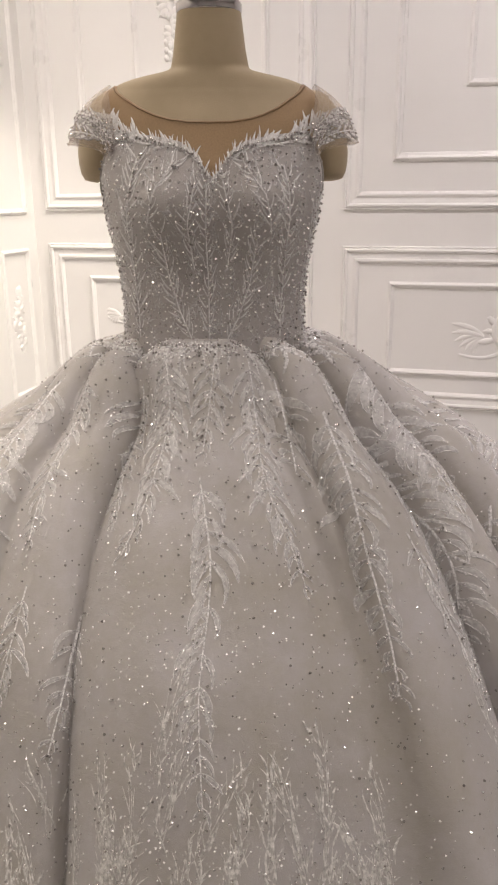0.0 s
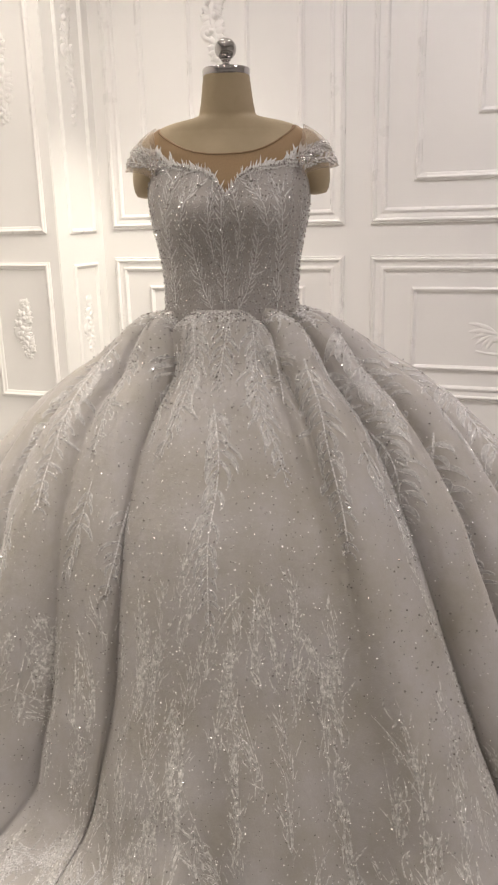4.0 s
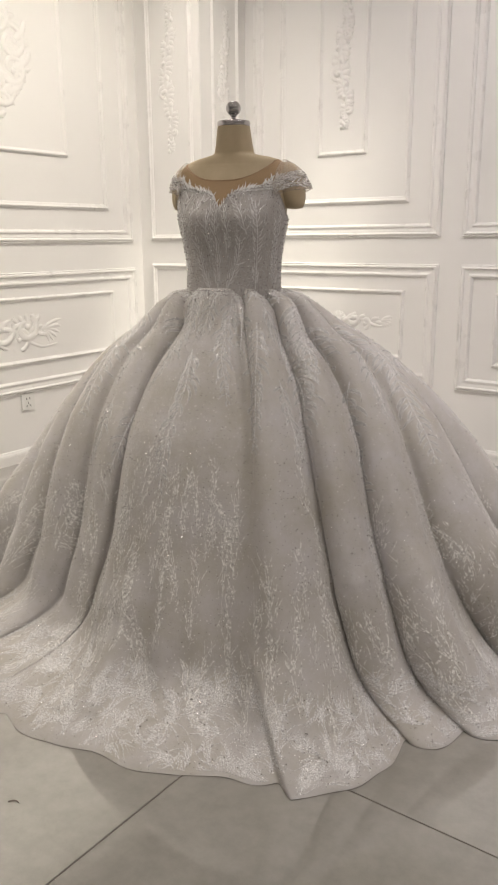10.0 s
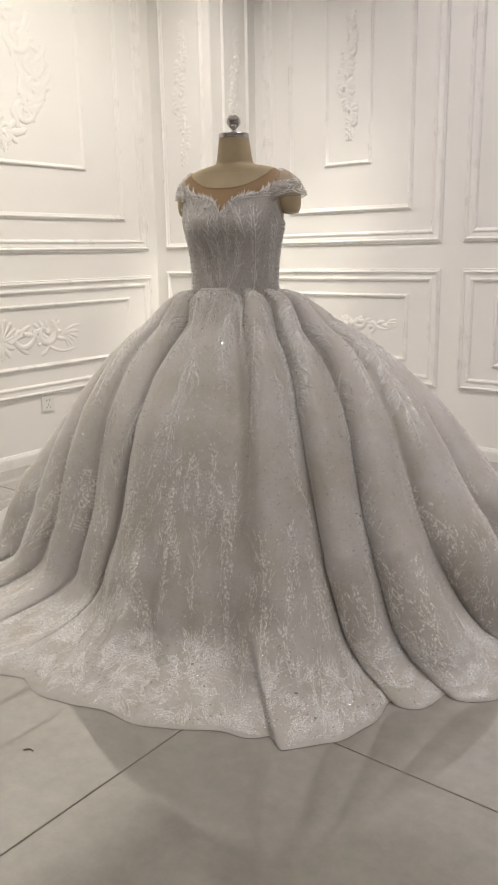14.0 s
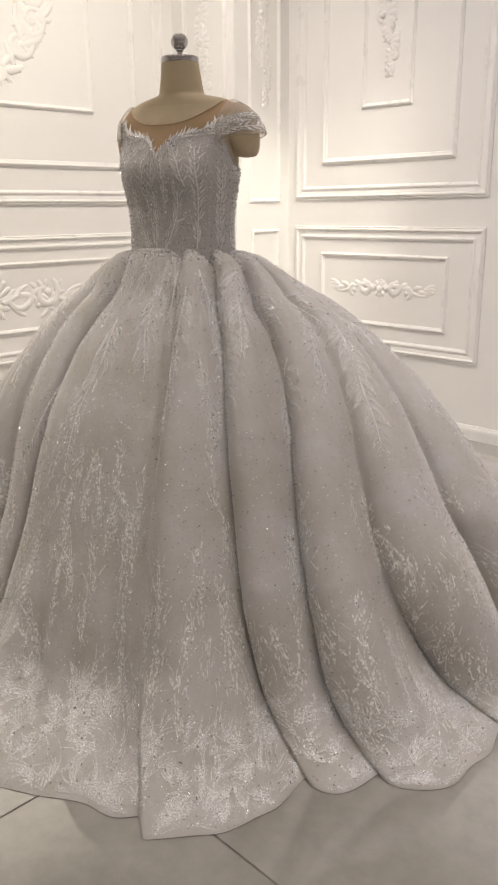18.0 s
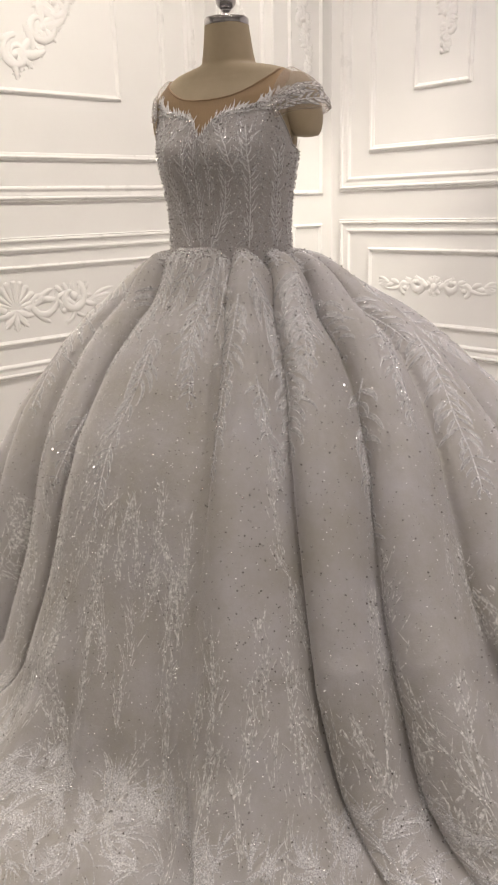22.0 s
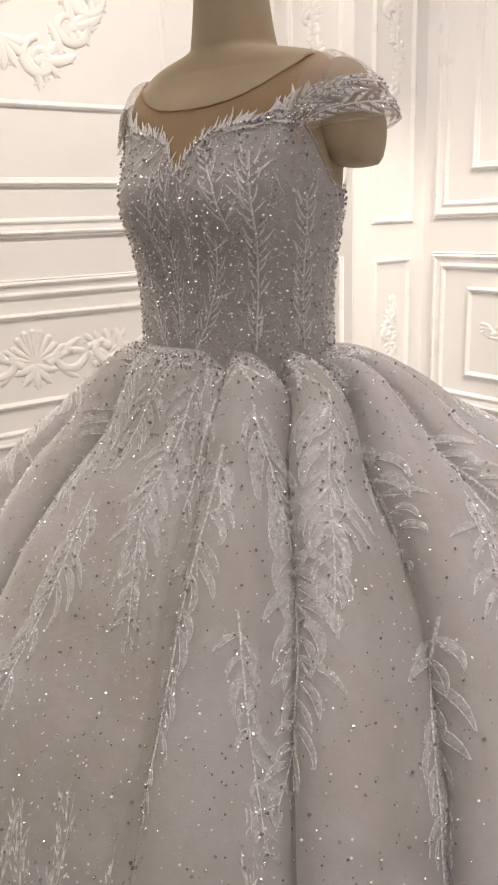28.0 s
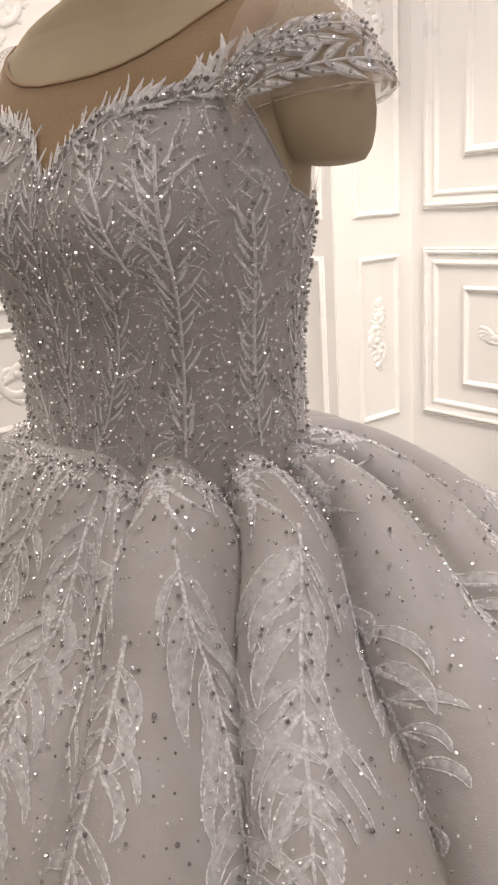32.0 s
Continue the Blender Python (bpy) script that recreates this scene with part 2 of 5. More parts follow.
def ring_frame(name, x0, x1, z0, z1, profile, mat):
    """A mitred moulding on the plane y = 0 that faces -y: profile rows of inset and height."""
    verts, faces = [], []
    for d, h in profile:
        verts += [(x0 + d, -h, z0 + d), (x1 - d, -h, z0 + d), (x1 - d, -h, z1 - d), (x0 + d, -h, z1 - d)]
    for k in range(len(profile) - 1):
        for i in range(4):
            a, b = 4 * k + i, 4 * k + (i + 1) % 4
            faces.append((a, b, b + 4, a + 4))
    return from_arrays(name, verts, faces, mat, smooth=False)


def bead_profile(start, width, height, steps=6):
    return [(start + width * (0.5 - 0.5 * math.cos(math.pi * k / steps)), height * math.sin(math.pi * k / steps)) for k in range(steps + 1)]


OUTER = [(0.0, -0.002), (0.0, 0.010), (0.004, 0.016)] + bead_profile(0.006, 0.020, 0.024)[1:-1] + [
    (0.028, 0.012), (0.040, 0.009), (0.047, 0.010)] + [(0.050, 0.016), (0.056, 0.018), (0.061, 0.014), (0.065, 0.006), (0.068, -0.002)]
MIDDLE = [(0.0, -0.002), (0.0, 0.007), (0.003, 0.011)] + bead_profile(0.004, 0.018, 0.021)[1:-1] + [(0.024, 0.009), (0.030, 0.006), (0.033, -0.002)]
INNER = [(0.0, -0.002), (0.0, 0.006)] + bead_profile(0.002, 0.016, 0.018)[1:-1] + [(0.020, 0.006), (0.025, -0.002)]


# ---- carved plaster ----
def tube(verts, faces, path, radii, sides=8, flat=0.6):
    """A tapered tube along a path in the wall plane (x, z), half sunk into the wall at y = 0."""
    n = len(path)
    base = len(verts)
    for k in range(n):
        x, z = path[k]
        x2, z2 = path[min(k + 1, n - 1)]
        x1, z1 = path[max(k - 1, 0)]
        dx, dz = x2 - x1, z2 - z1
        ln = math.hypot(dx, dz) or 1
        nx, nz = -dz / ln, dx / ln
        for j in range(sides):
            a = math.pi * j / (sides - 1)
            c, s = math.cos(a), math.sin(a)
            verts.append((x + nx * radii[k] * c, -radii[k] * flat * s * 1.6, z + nz * radii[k] * c))
    for k in range(n - 1):
        for j in range(sides - 1):
            a = base + k * sides + j
            faces.append((a, a + 1, a + sides + 1, a + sides))


def scroll(verts, faces, x, z, size, turns, start, hand, thick):
    path, radii = [], []
    steps = int(14 * turns) + 6
    for k in range(steps):
        u = k / (steps - 1)
        a = start + hand * 2 * math.pi * turns * u
        r = size * (1 - 0.82 * u)
        path.append((x + r * math.cos(a), z + r * math.sin(a)))
        radii.append(thick * (0.55 + 0.75 * math.sin(math.pi * min(1, 0.15 + u))))
    tube(verts, faces, path, radii)
    blob(verts, faces, path[-1][0], path[-1][1], thick * 1.3, thick * 1.3, 0, thick * 1.5)


def blob(verts, faces, x, z, a, b, turn, high, rows=4, cols=10):
    base = len(verts)
    c, s = math.cos(turn), math.sin(turn)
    for i in range(rows):
        p = math.pi / 2 * i / rows
        for j in range(cols):
            q = 2 * math.pi * j / cols
            lx, lz = a * math.cos(p) * math.cos(q), b * math.cos(p) * math.sin(q)
            verts.append((x + lx * c - lz * s, -high * math.sin(p), z + lx * s + lz * c))
    verts.append((x, -high, z))
    top = len(verts) - 1
    for i in range(rows - 1):
        for j in range(cols):
            k, l = base + i * cols + j, base + i * cols + (j + 1) % cols
            faces.append((k, l, l + cols, k + cols))
    for j in range(cols):
        k, l = base + (rows - 1) * cols + j, base + (rows - 1) * cols + (j + 1) % cols
        faces.append((k, l, top))


def leaf(verts, faces, x, z, length, turn, thick, curl=0.5):
    """An acanthus lobe: a curved tapered tube with a ridge of small side lobes."""
    path, radii = [], []
    px, pz, a = x, z, turn
    steps = 9
    for k in range(steps):
        u = k / (steps - 1)
        path.append((px, pz))
        radii.append(thick * (0.25 + math.sin(math.pi * (0.12 + 0.80 * u))))
        a += curl / steps
        px += math.cos(a) * length / steps
        pz += math.sin(a) * length / steps
    tube(verts, faces, path, radii, 8, 0.55)
    for k in (2, 4, 6):
        for side in (-1, 1):
            q = path[k]
            blob(verts, faces, q[0] + math.cos(a + side * 1.3) * thick * 0.8, q[1] + math.sin(a + side * 1.3) * thick * 0.8, thick * 0.8, thick * 0.35, a + side * 0.8, thick * 0.6)


def drop_ornament(height, width, seed):
    """A tall rococo drop: a winding stem clothed in acanthus leaves, with scrolls, heaviest in the middle."""
    rng = random.Random(seed)
    v, f = [], []
    n = 11
    bend = lambda u: width * 0.16 * math.sin(u * 9.0)
    tube(v, f, [(bend(k / 24), height * (k / 24 - 0.5)) for k in range(25)], [0.008 + 0.009 * math.sin(math.pi * k / 24) for k in range(25)])
    for k in range(n):
        u = (k + 0.5) / n
        z = height * (u - 0.5)
        big = 0.42 + 0.58 * math.sin(math.pi * u) ** 0.8
        side = 1 if k % 2 else -1
        x0 = bend(u)
        if k % 3 == 1:
            scroll(v, f, x0 + side * width * 0.20 * big, z, width * 0.24 * big, 1.1, math.pi / 2 * side, side, 0.011 * big + 0.003)
        for j in range(4):
            t = math.pi / 2 + side * (0.35 + 0.5 * j + 0.2 * rng.random())
            leaf(v, f, x0, z - 0.012 * j * big, width * (0.50 - 0.05 * j) * big, t, 0.0125 * big + 0.003, side * rng.uniform(0.6, 1.4))
        for j in range(2):
            leaf(v, f, x0, z + 0.01, width * 0.34 * big, -math.pi / 2 - side * (0.5 + 0.6 * j), 0.011 * big + 0.002, -side * 0.9)
        blob(v, f, x0 + side * width * 0.08, z, 0.016 * big, 0.020 * big, rng.uniform(0, 3), 0.026 * big)
    for k in range(5):
        blob(v, f, (k % 2 - 0.5) * 0.016, -height * 0.5 + 0.004 + 0.014 * k, 0.012, 0.014, 0, 0.016)
    for k in range(3):
        leaf(v, f, bend(1), height * 0.42, width * 0.36, math.pi / 2 + (k - 1) * 0.6, 0.010, (k - 1) * 0.6)
    return v, f


def swag_ornament(length, height, seed, shell=False):
    """A level scrollwork swag, mirrored about its middle."""
    v, f = [], []
    half = length / 2
    for s in (-1, 1):
        path = [(s * half * (0.10 + 0.88 * u / 16), height * 0.16 * math.sin(u / 16 * 2 * math.pi) - height * 0.05) for u in range(17)]
        if shell:
            path = [(px, pz - height * 0.26 * (abs(px) / half) ** 3) for px, pz in path]
            scroll(v, f, s * half * 0.58, height * 0.10, height * 0.30, 1.1, math.pi / 2 - s * 0.6, -s, 0.016)
            for j in range(5):
                leaf(v, f, s * half * (0.48 + 0.06 * j), height * 0.20, height * 0.20, math.pi / 2 + (2 - j) * 0.35 * s, 0.010, 0.3 * s)
        tube(v, f, path, [0.014 * (1.15 - 0.75 * u / 16) for u in range(17)])
        scroll(v, f, s * half * 0.26, height * 0.08, height * 0.34, 0.95, math.pi / 2 - s * 1.2, -s, 0.013)
        scroll(v, f, s * half * 0.50, -height * 0.10, height * 0.26, 0.9, -math.pi / 2, s, 0.011)
        for j in range(6):
            leaf(v, f, s * half * 0.80, height * 0.02, height * (0.62 - 0.05 * j), math.pi / 2 - s * (math.pi / 2 - 0.75 + 0.28 * j), 0.0085, -s * 0.8)
        for k, (u, t) in enumerate(((0.36, 0.9), (0.44, -0.8), (0.62, 0.7), (0.70, -0.6), (0.80, 0.6), (0.17, -1.2), (0.20, 1.1))):
            leaf(v, f, s * half * u, 0, height * (0.56 - 0.18 * u), math.pi / 2 - s * (math.pi / 2 - t), 0.0125 - 0.003 * u, s * (0.9 if t < 0 else -0.9))
    if shell:
        for k in range(9):
            a = math.pi * (0.06 + 0.88 * k / 8)
            path = [(math.cos(a) * height * (0.08 + 0.30 * u / 6), math.sin(a) * height * (0.08 + 0.36 * u / 6)) for u in range(7)]
            tube(v, f, path, [0.005 + 0.009 * u / 6 for u in range(7)])
            blob(v, f, path[-1][0], path[-1][1], 0.014, 0.014, 0, 0.015)
        for k in range(5):
            leaf(v, f, 0, -height * 0.05, height * 0.42, -math.pi / 2 + (k - 2) * 0.5, 0.013, (k - 2) * 0.3)
    else:
        for k in range(5):
            leaf(v, f, 0, -height * 0.02, height * 0.46, math.pi / 2 + (k - 2) * 0.55, 0.011, (k - 2) * 0.25)
        blob(v, f, 0, -height * 0.05, 0.020, 0.024, 0, 0.022)
        for k in range(3):
            leaf(v, f, 0, -height * 0.12, height * 0.34, -math.pi / 2 + (k - 1) * 0.8, 0.010, (k - 1) * 0.3)
    return v, f


def cartouche(width, height):
    """A large shield-like relief of scrolls and leaves."""
    v, f = [], []
    for s in (-1, 1):
        for k in range(6):
            u = k / 5
            x, z = s * width * (0.16 + 0.26 * math.sin(math.pi * u)), height * (u - 0.5) * 0.86
            scroll(v, f, x, z, width * (0.085 + 0.03 * math.sin(math.pi * u)), 1.4, math.pi / 2 + s * u * 2, -s if k % 2 else s, 0.014)
            leaf(v, f, x, z, width * 0.20, (0.3 + 1.2 * (u - 0.5)) if s > 0 else math.pi - (0.3 + 1.2 * (u - 0.5)), 0.017, s * 0.9)
            leaf(v, f, x * 0.7, z, width * 0.16, -math.pi / 2 + s * 0.7, 0.015, -s * 0.8)
            for j in range(4):
                leaf(v, f, x, z, width * (0.17 - 0.02 * j), math.pi / 2 - s * (1.2 + 0.5 * j), 0.014, s * (0.8 - 0.4 * j))
    for k in range(7):
        leaf(v, f, 0, height * 0.30, height * 0.24, math.pi / 2 + (k - 3) * 0.42, 0.018, (k - 3) * 0.12)
        leaf(v, f, 0, -height * 0.34, height * 0.18, -math.pi / 2 + (k - 3) * 0.42, 0.016, (k - 3) * 0.12)
    blob(v, f, 0, 0, width * 0.12, height * 0.2, 0, 0.035, 6, 18)
    return v, f


# ---- room ----
A_X, B_Y, P_Y, S_X = -2.275, 3.174, 2.77, -1.805
EAST, SOUTH = 3.6, -3.6


def setting(name, data, label, category):
    return tagged(new(name, data), label, category, kind="structure")


wall_north = setting("wall_north", box_mesh("wall_north", (S_X, B_Y, 0), (EAST, B_Y + 0.2, CEIL), WALL), "white painted wall with classical panel mouldings", "wall")
wall_west = setting("wall_west", box_mesh("wall_west", (A_X - 0.2, SOUTH, 0), (A_X, P_Y, CEIL), WALL), "white painted wall with wide moulded panels", "wall")
pier = setting("wall_pier", box_mesh("wall_pier", (A_X - 0.2, P_Y, 0), (S_X, B_Y + 0.2, CEIL), WALL, 0.004), "white panelled pier in the corner of the room", "wall")
wall_east = setting("wall_east", box_mesh("wall_east", (EAST, SOUTH - 0.2, 0), (EAST + 0.2, B_Y + 0.2, CEIL), WALL), "plain white painted wall", "wall")
wall_south = setting("wall_south", box_mesh("wall_south", (A_X - 0.2, SOUTH - 0.2, 0), (EAST, SOUTH, CEIL), WALL), "plain white painted wall", "wall")
ceiling = setting("ceiling", box_mesh("ceiling", (A_X - 0.2, SOUTH - 0.2, CEIL), (EAST + 0.2, B_Y + 0.2, CEIL + 0.15), CEILING), "flat white painted ceiling", "ceiling")
floor = setting("floor", box_mesh("floor", (A_X - 0.2, SOUTH - 0.2, -0.12), (EAST + 0.2, B_Y + 0.2, -0.003), GROUT), "polished beige tile floor with dark joints", "floor")

NORTH_AT = lambda x: Matrix.Translation((x, B_Y, 0))
PIER_AT = lambda x: Matrix.Translation((x, P_Y, 0))
RETURN_AT = lambda y: pose(S_X, y, 0, 0, 0, 90)
WEST_AT = lambda y: pose(A_X, y, 0, 0, 0, 90)


def moulding(parent, m, x0, x1, z0, z1, profile):
    ob = part("panel_moulding", ring_frame("panel_moulding", x0, x1, z0, z1, profile, TRIM), parent)
    ob.matrix_world = m @ Matrix.Diagonal((1, 0.75, 1, 1))
    return ob


def relief(name, made, m, z, parent, label, depth=0.6):
    ob = part(name, from_arrays(name, *made, PLASTER), parent, label)
    ob.matrix_world = m @ Matrix.Translation((0, 0.001, z)) @ Matrix.Diagonal((1, depth, 1, 1))
    return ob


Z_OUT, Z_MID, Z_MED, Z_MEDTOP, Z_TOP = 1.138, 1.311, 1.563, 2.435, 2.87
L_OUT0, L_OUT1, L_IN0, L_IN1 = 0.366, 1.003, 0.500, 0.868


def tall_panel(parent, m, half):
    """Three nested frames above and two below, centred on the pose m."""
    moulding(parent, m, -half, half, Z_OUT, Z_TOP, OUTER)
    moulding(parent, m, -half + 0.18, half - 0.18, Z_MID, Z_TOP - 0.18, MIDDLE)
    moulding(parent, m, -half + 0.43, half - 0.43, Z_MED, Z_MEDTOP, INNER)
    moulding(parent, m, -half, half, L_OUT0, L_OUT1, OUTER)
    moulding(parent, m, -half + 0.185, half - 0.185, L_IN0, L_IN1, INNER)


drop_a, swag_a = drop_ornament(0.66, 0.135, 3), swag_ornament(0.66, 0.125, 5)
for cx in (-1.163, 2.14):
    tall_panel(wall_north, NORTH_AT(cx), 0.580)
    relief("plaster_drop", drop_a, NORTH_AT(cx), 2.03, wall_north, "white carved plaster drop ornament", 1.0)
    relief("plaster_swag", swag_a, NORTH_AT(cx), 0.697, wall_north, "white carved plaster scroll swag")
# the wider panel between them
tall_panel(wall_north, NORTH_AT(0.486), 0.950)
relief("plaster_shell_swag", swag_ornament(0.98, 0.24, 7, True), NORTH_AT(0.486), 0.66, wall_north, "white carved plaster shell and scroll swag")
relief("plaster_drop", drop_a, NORTH_AT(0.486), 2.03, wall_north, "white carved plaster drop ornament", 1.0)

WEST_Y = 1.605
for cy in (WEST_Y, WEST_Y - 2.30, WEST_Y - 4.60):
    m = WEST_AT(cy)
    moulding(wall_west, m, -1.09, 1.09, 1.122, Z_TOP, OUTER)
    moulding(wall_west, m, -0.905, 0.905, 1.294, Z_TOP - 0.18, MIDDLE)
    moulding(wall_west, m, -0.635, 0.635, 1.556, 2.60, INNER)
    moulding(wall_west, m, -1.10, 1.10, 0.362, 0.978, OUTER)
    moulding(wall_west, m, -0.912, 0.912, 0.512, 0.857, INNER)
    relief("plaster_shell_swag", swag_ornament(0.98, 0.25, 7, True), m, 0.675, wall_west, "white carved plaster shell and scroll swag")
    relief("plaster_cartouche", cartouche(0.80, 0.66), m, 2.00, wall_west, "large white carved plaster cartouche")

PC = -2.026
moulding(pier, PIER_AT(PC), -0.166, 0.166, 1.130, Z_TOP, MIDDLE)
moulding(pier, PIER_AT(PC), -0.166, 0.168, L_OUT0, 1.002, MIDDLE)
relief("plaster_drop", drop_ornament(0.77, 0.13, 9), PIER_AT(PC), 1.99, pier, "white carved plaster drop ornament")
relief("plaster_sprig", drop_ornament(0.25, 0.10, 11), PIER_AT(PC), 0.70, pier, "small white carved plaster sprig")
SC = 2.986
moulding(pier, RETURN_AT(SC), -0.119, 0.119, 1.124, Z_TOP, INNER)
moulding(pier, RETURN_AT(SC), -0.105, 0.110, L_OUT0, 0.986, INNER)
relief("plaster_drop", drop_ornament(0.74, 0.11, 13), RETURN_AT(SC), 1.975, pier, "white carved plaster drop ornament")
relief("plaster_sprig", drop_ornament(0.25, 0.09, 15), RETURN_AT(SC), 0.70, pier, "small white carved plaster sprig")


def skirting(name, x0, x1, m, parent):
    prof = [(0.0, 0.0), (0.014, 0.0), (0.014, 0.046), (0.012, 0.056), (0.008, 0.062), (0.006, 0.068), (0.0, 0.071)]
    v, f = [], []
    for x in (x0, x1):
        v += [(x, -d, z) for d, z in prof]
    n = len(prof)
    for k in range(n - 1):
        f.append((k, n + k, n + k + 1, k + 1))
    f += [tuple(range(n)), tuple(reversed(range(n, 2 * n)))]
    ob = setting(name, from_arrays(name, v, f, TRIM, False), "white painted skirting board along the wall", "baseboard")
    ob.matrix_world = m
    return ob


skirting("baseboard_north", S_X + 0.014, EAST, Matrix.Translation((0, B_Y, 0)), wall_north)
skirting("baseboard_west", SOUTH, P_Y - 0.014, WEST_AT(0), wall_west)
skirting("baseboard_pier", A_X, S_X + 0.014, Matrix.Translation((0, P_Y, 0)), pier)
skirting("baseboard_return", P_Y, B_Y, RETURN_AT(0), pier)

# wall socket
socket = tagged(new("wall_socket"), "white double wall socket above the skirting", "socket")
socket.matrix_world = WEST_AT(1.863) @ Matrix.Translation((0, 0, 0.314))
part("face_plate", box_mesh("face_plate", (-0.043, -0.009, -0.043), (0.043, -0.0002, 0.043), PLASTIC, 0.003), socket)
for sx, sz, tall, turn in ((-0.010, 0.018, 0.009, 0), (0.010, 0.018, 0.009, 0), (0.0, -0.006, 0.008, 0), (-0.011, -0.020, 0.009, 0.5), (0.011, -0.020, 0.009, -0.5)):
    slot = part("slot", box_mesh("slot", (-0.0018, -0.0012, -tall / 2), (0.0018, 0.0, tall / 2), DARK), socket)
    slot.matrix_local = Matrix.Translation((sx, -0.0092, sz)) @ Matrix.Rotation(turn, 4, "Y")

# downlights in the ceiling
LENS = bpy.data.materials.new("lamp_lens")
LENS.use_nodes = True
LENS.node_tree.nodes["Principled BSDF"].inputs["Emission Color"].default_value = (1, 0.95, 0.88, 1)
LENS.node_tree.nodes["Principled BSDF"].inputs["Emission Strength"].default_value = 6.0


def disc_ring(r0, r1, z0, z1, n=24):
    v, f = [], []
    for k in range(n):
        a = 2 * math.pi * k / n
        c, s = math.cos(a), math.sin(a)
        v += [(r0 * c, r0 * s, z0), (r1 * c, r1 * s, z0), (r1 * c, r1 * s, z1), (r0 * c, r0 * s, z1)]
    for k in range(n):
        a, b = 4 * k, 4 * ((k + 1) % n)
        for i in range(4):
            f.append((a + i, a + (i + 1) % 4, b + (i + 1) % 4, b + i))
    return v, f


for (lx, ly), aim, watts, tint, cone in DOWNLIGHTS:
    fixture = tagged(new("ceiling_downlight"), "round white recessed ceiling downlight, unseen, switched on", "lamp", "ceiling downlights")
    fixture.location = (lx, ly, CEIL)
    part("trim_ring", from_arrays("trim_ring", *disc_ring(0.052, 0.07, -0.012, 0.0), PLASTIC), fixture)
    part("lens", from_arrays("lens", *disc_ring(0.001, 0.052, -0.006, -0.002), LENS), fixture)
    lamp = bpy.data.lights.new("downlight", "SPOT")
    lamp.energy, lamp.color, lamp.spot_size, lamp.spot_blend, lamp.shadow_soft_size = watts * 4, tint, radians(cone), 0.8, 0.12
    holder = new("downlight", lamp)
    holder.matrix_world = look((lx, ly, CEIL - 0.03), aim)

# tiles, laid in line with the walls
TILE_SIZE, GAP = 0.80, 0.0035


def tile_mesh(w, d):
    bm = bmesh.new()
    box(bm, (0, 0, -0.012), (w, d, 0.0))
    bmesh.ops.bevel(bm, geom=[e for e in bm.edges if all(v.co.z > -0.001 for v in e.verts)], offset=0.0012, segments=1, affect="EDGES")
    return from_bm("tile", bm, TILE)


shared_tile = tile_mesh(TILE_SIZE - GAP, TILE_SIZE - GAP)
x = 0.080 - 3 * TILE_SIZE
while x < EAST:
    y = 0.567 - 6 * TILE_SIZE
    while y < B_Y:
        t = part("tile", shared_tile, floor)
        t.location = (x + GAP / 2, y + GAP / 2, 0)
        y += TILE_SIZE
    x += TILE_SIZE

# a bit of thread on the floor
bm = bmesh.new()
for k in range(7):
    u = k / 6
    c = Vector((-0.012 + 0.024 * u, 0.006 * math.sin(3 * u), 0.0016))
    for j in range(4):
        a = math.pi / 2 * j
        bm.verts.new(c + Vector((0, 0.0016 * math.cos(a), 0.0016 * math.sin(a))))
bm.verts.ensure_lookup_table()
for k in range(6):
    for j in range(4):
        bm.faces.new([bm.verts[4 * k + j], bm.verts[4 * k + (j + 1) % 4], bm.verts[4 * k + 4 + (j + 1) % 4], bm.verts[4 * k + 4 + j]])
scrap = tagged(new("thread_scrap", from_bm("thread_scrap", bm, DEBRIS)), "short dark thread scrap lying on the tiles", "scrap")
scrap.matrix_world = pose(-0.147, 0.123, 0, 0, 0, 25)

# ---- dress form ----
FACING = 17.0
STAND = pose(-0.373, 1.187, -0.004, 0, 0, FACING)


def smooth_table(rows, lo, hi, n=600, sigma=4):
    """Columns of a table over its first column, resampled and softened."""
    rows = np.array(rows, float)
    g = np.linspace(lo, hi, n)
    k = np.exp(-0.5 * (np.arange(-4 * sigma, 4 * sigma + 1) / sigma) ** 2)
    k /= k.sum()
    cols = []
    for c in range(1, rows.shape[1]):
        y = np.interp(g, rows[:, 0], rows[:, c])
        cols.append(np.convolve(np.pad(y, 4 * sigma, mode="edge"), k, mode="valid"))
    return g, cols


# height, half width, depth in front, depth behind, middle
TORSO = [
    (0.70, 0.150, 0.110, 0.130, 0.0), (0.90, 0.140, 0.104, 0.128, 0.0), (0.99, 0.134, 0.102, 0.120, 0.0),
    (1.04, 0.133, 0.100, 0.116, 0.0), (1.09, 0.137, 0.101, 0.116, 0.0), (1.13, 0.144, 0.105, 0.116, 0.0),
    (1.17, 0.153, 0.108, 0.116, 0.0), (1.205, 0.159, 0.106, 0.115, 0.0), (1.24, 0.162, 0.096, 0.117, 0.0),
    (1.28, 0.164, 0.087, 0.116, 0.0), (1.31, 0.166, 0.080, 0.110, 0.0), (1.330, 0.165, 0.074, 0.100, 0.0),
    (1.345, 0.153, 0.072, 0.088, 0.0), (1.355, 0.138, 0.066, 0.078, 0.0), (1.362, 0.118, 0.062, 0.070, 0.0),
    (1.367, 0.094, 0.059, 0.063, 0.0), (1.371, 0.068, 0.057, 0.058, 0.0), (1.375, 0.0575, 0.0555, 0.056, 0.0), (1.40, 0.0525, 0.052, 0.052, 0.0),
    (1.43, 0.0485, 0.048, 0.048, 0.0), (1.449, 0.046, 0.046, 0.046, 0.0)]
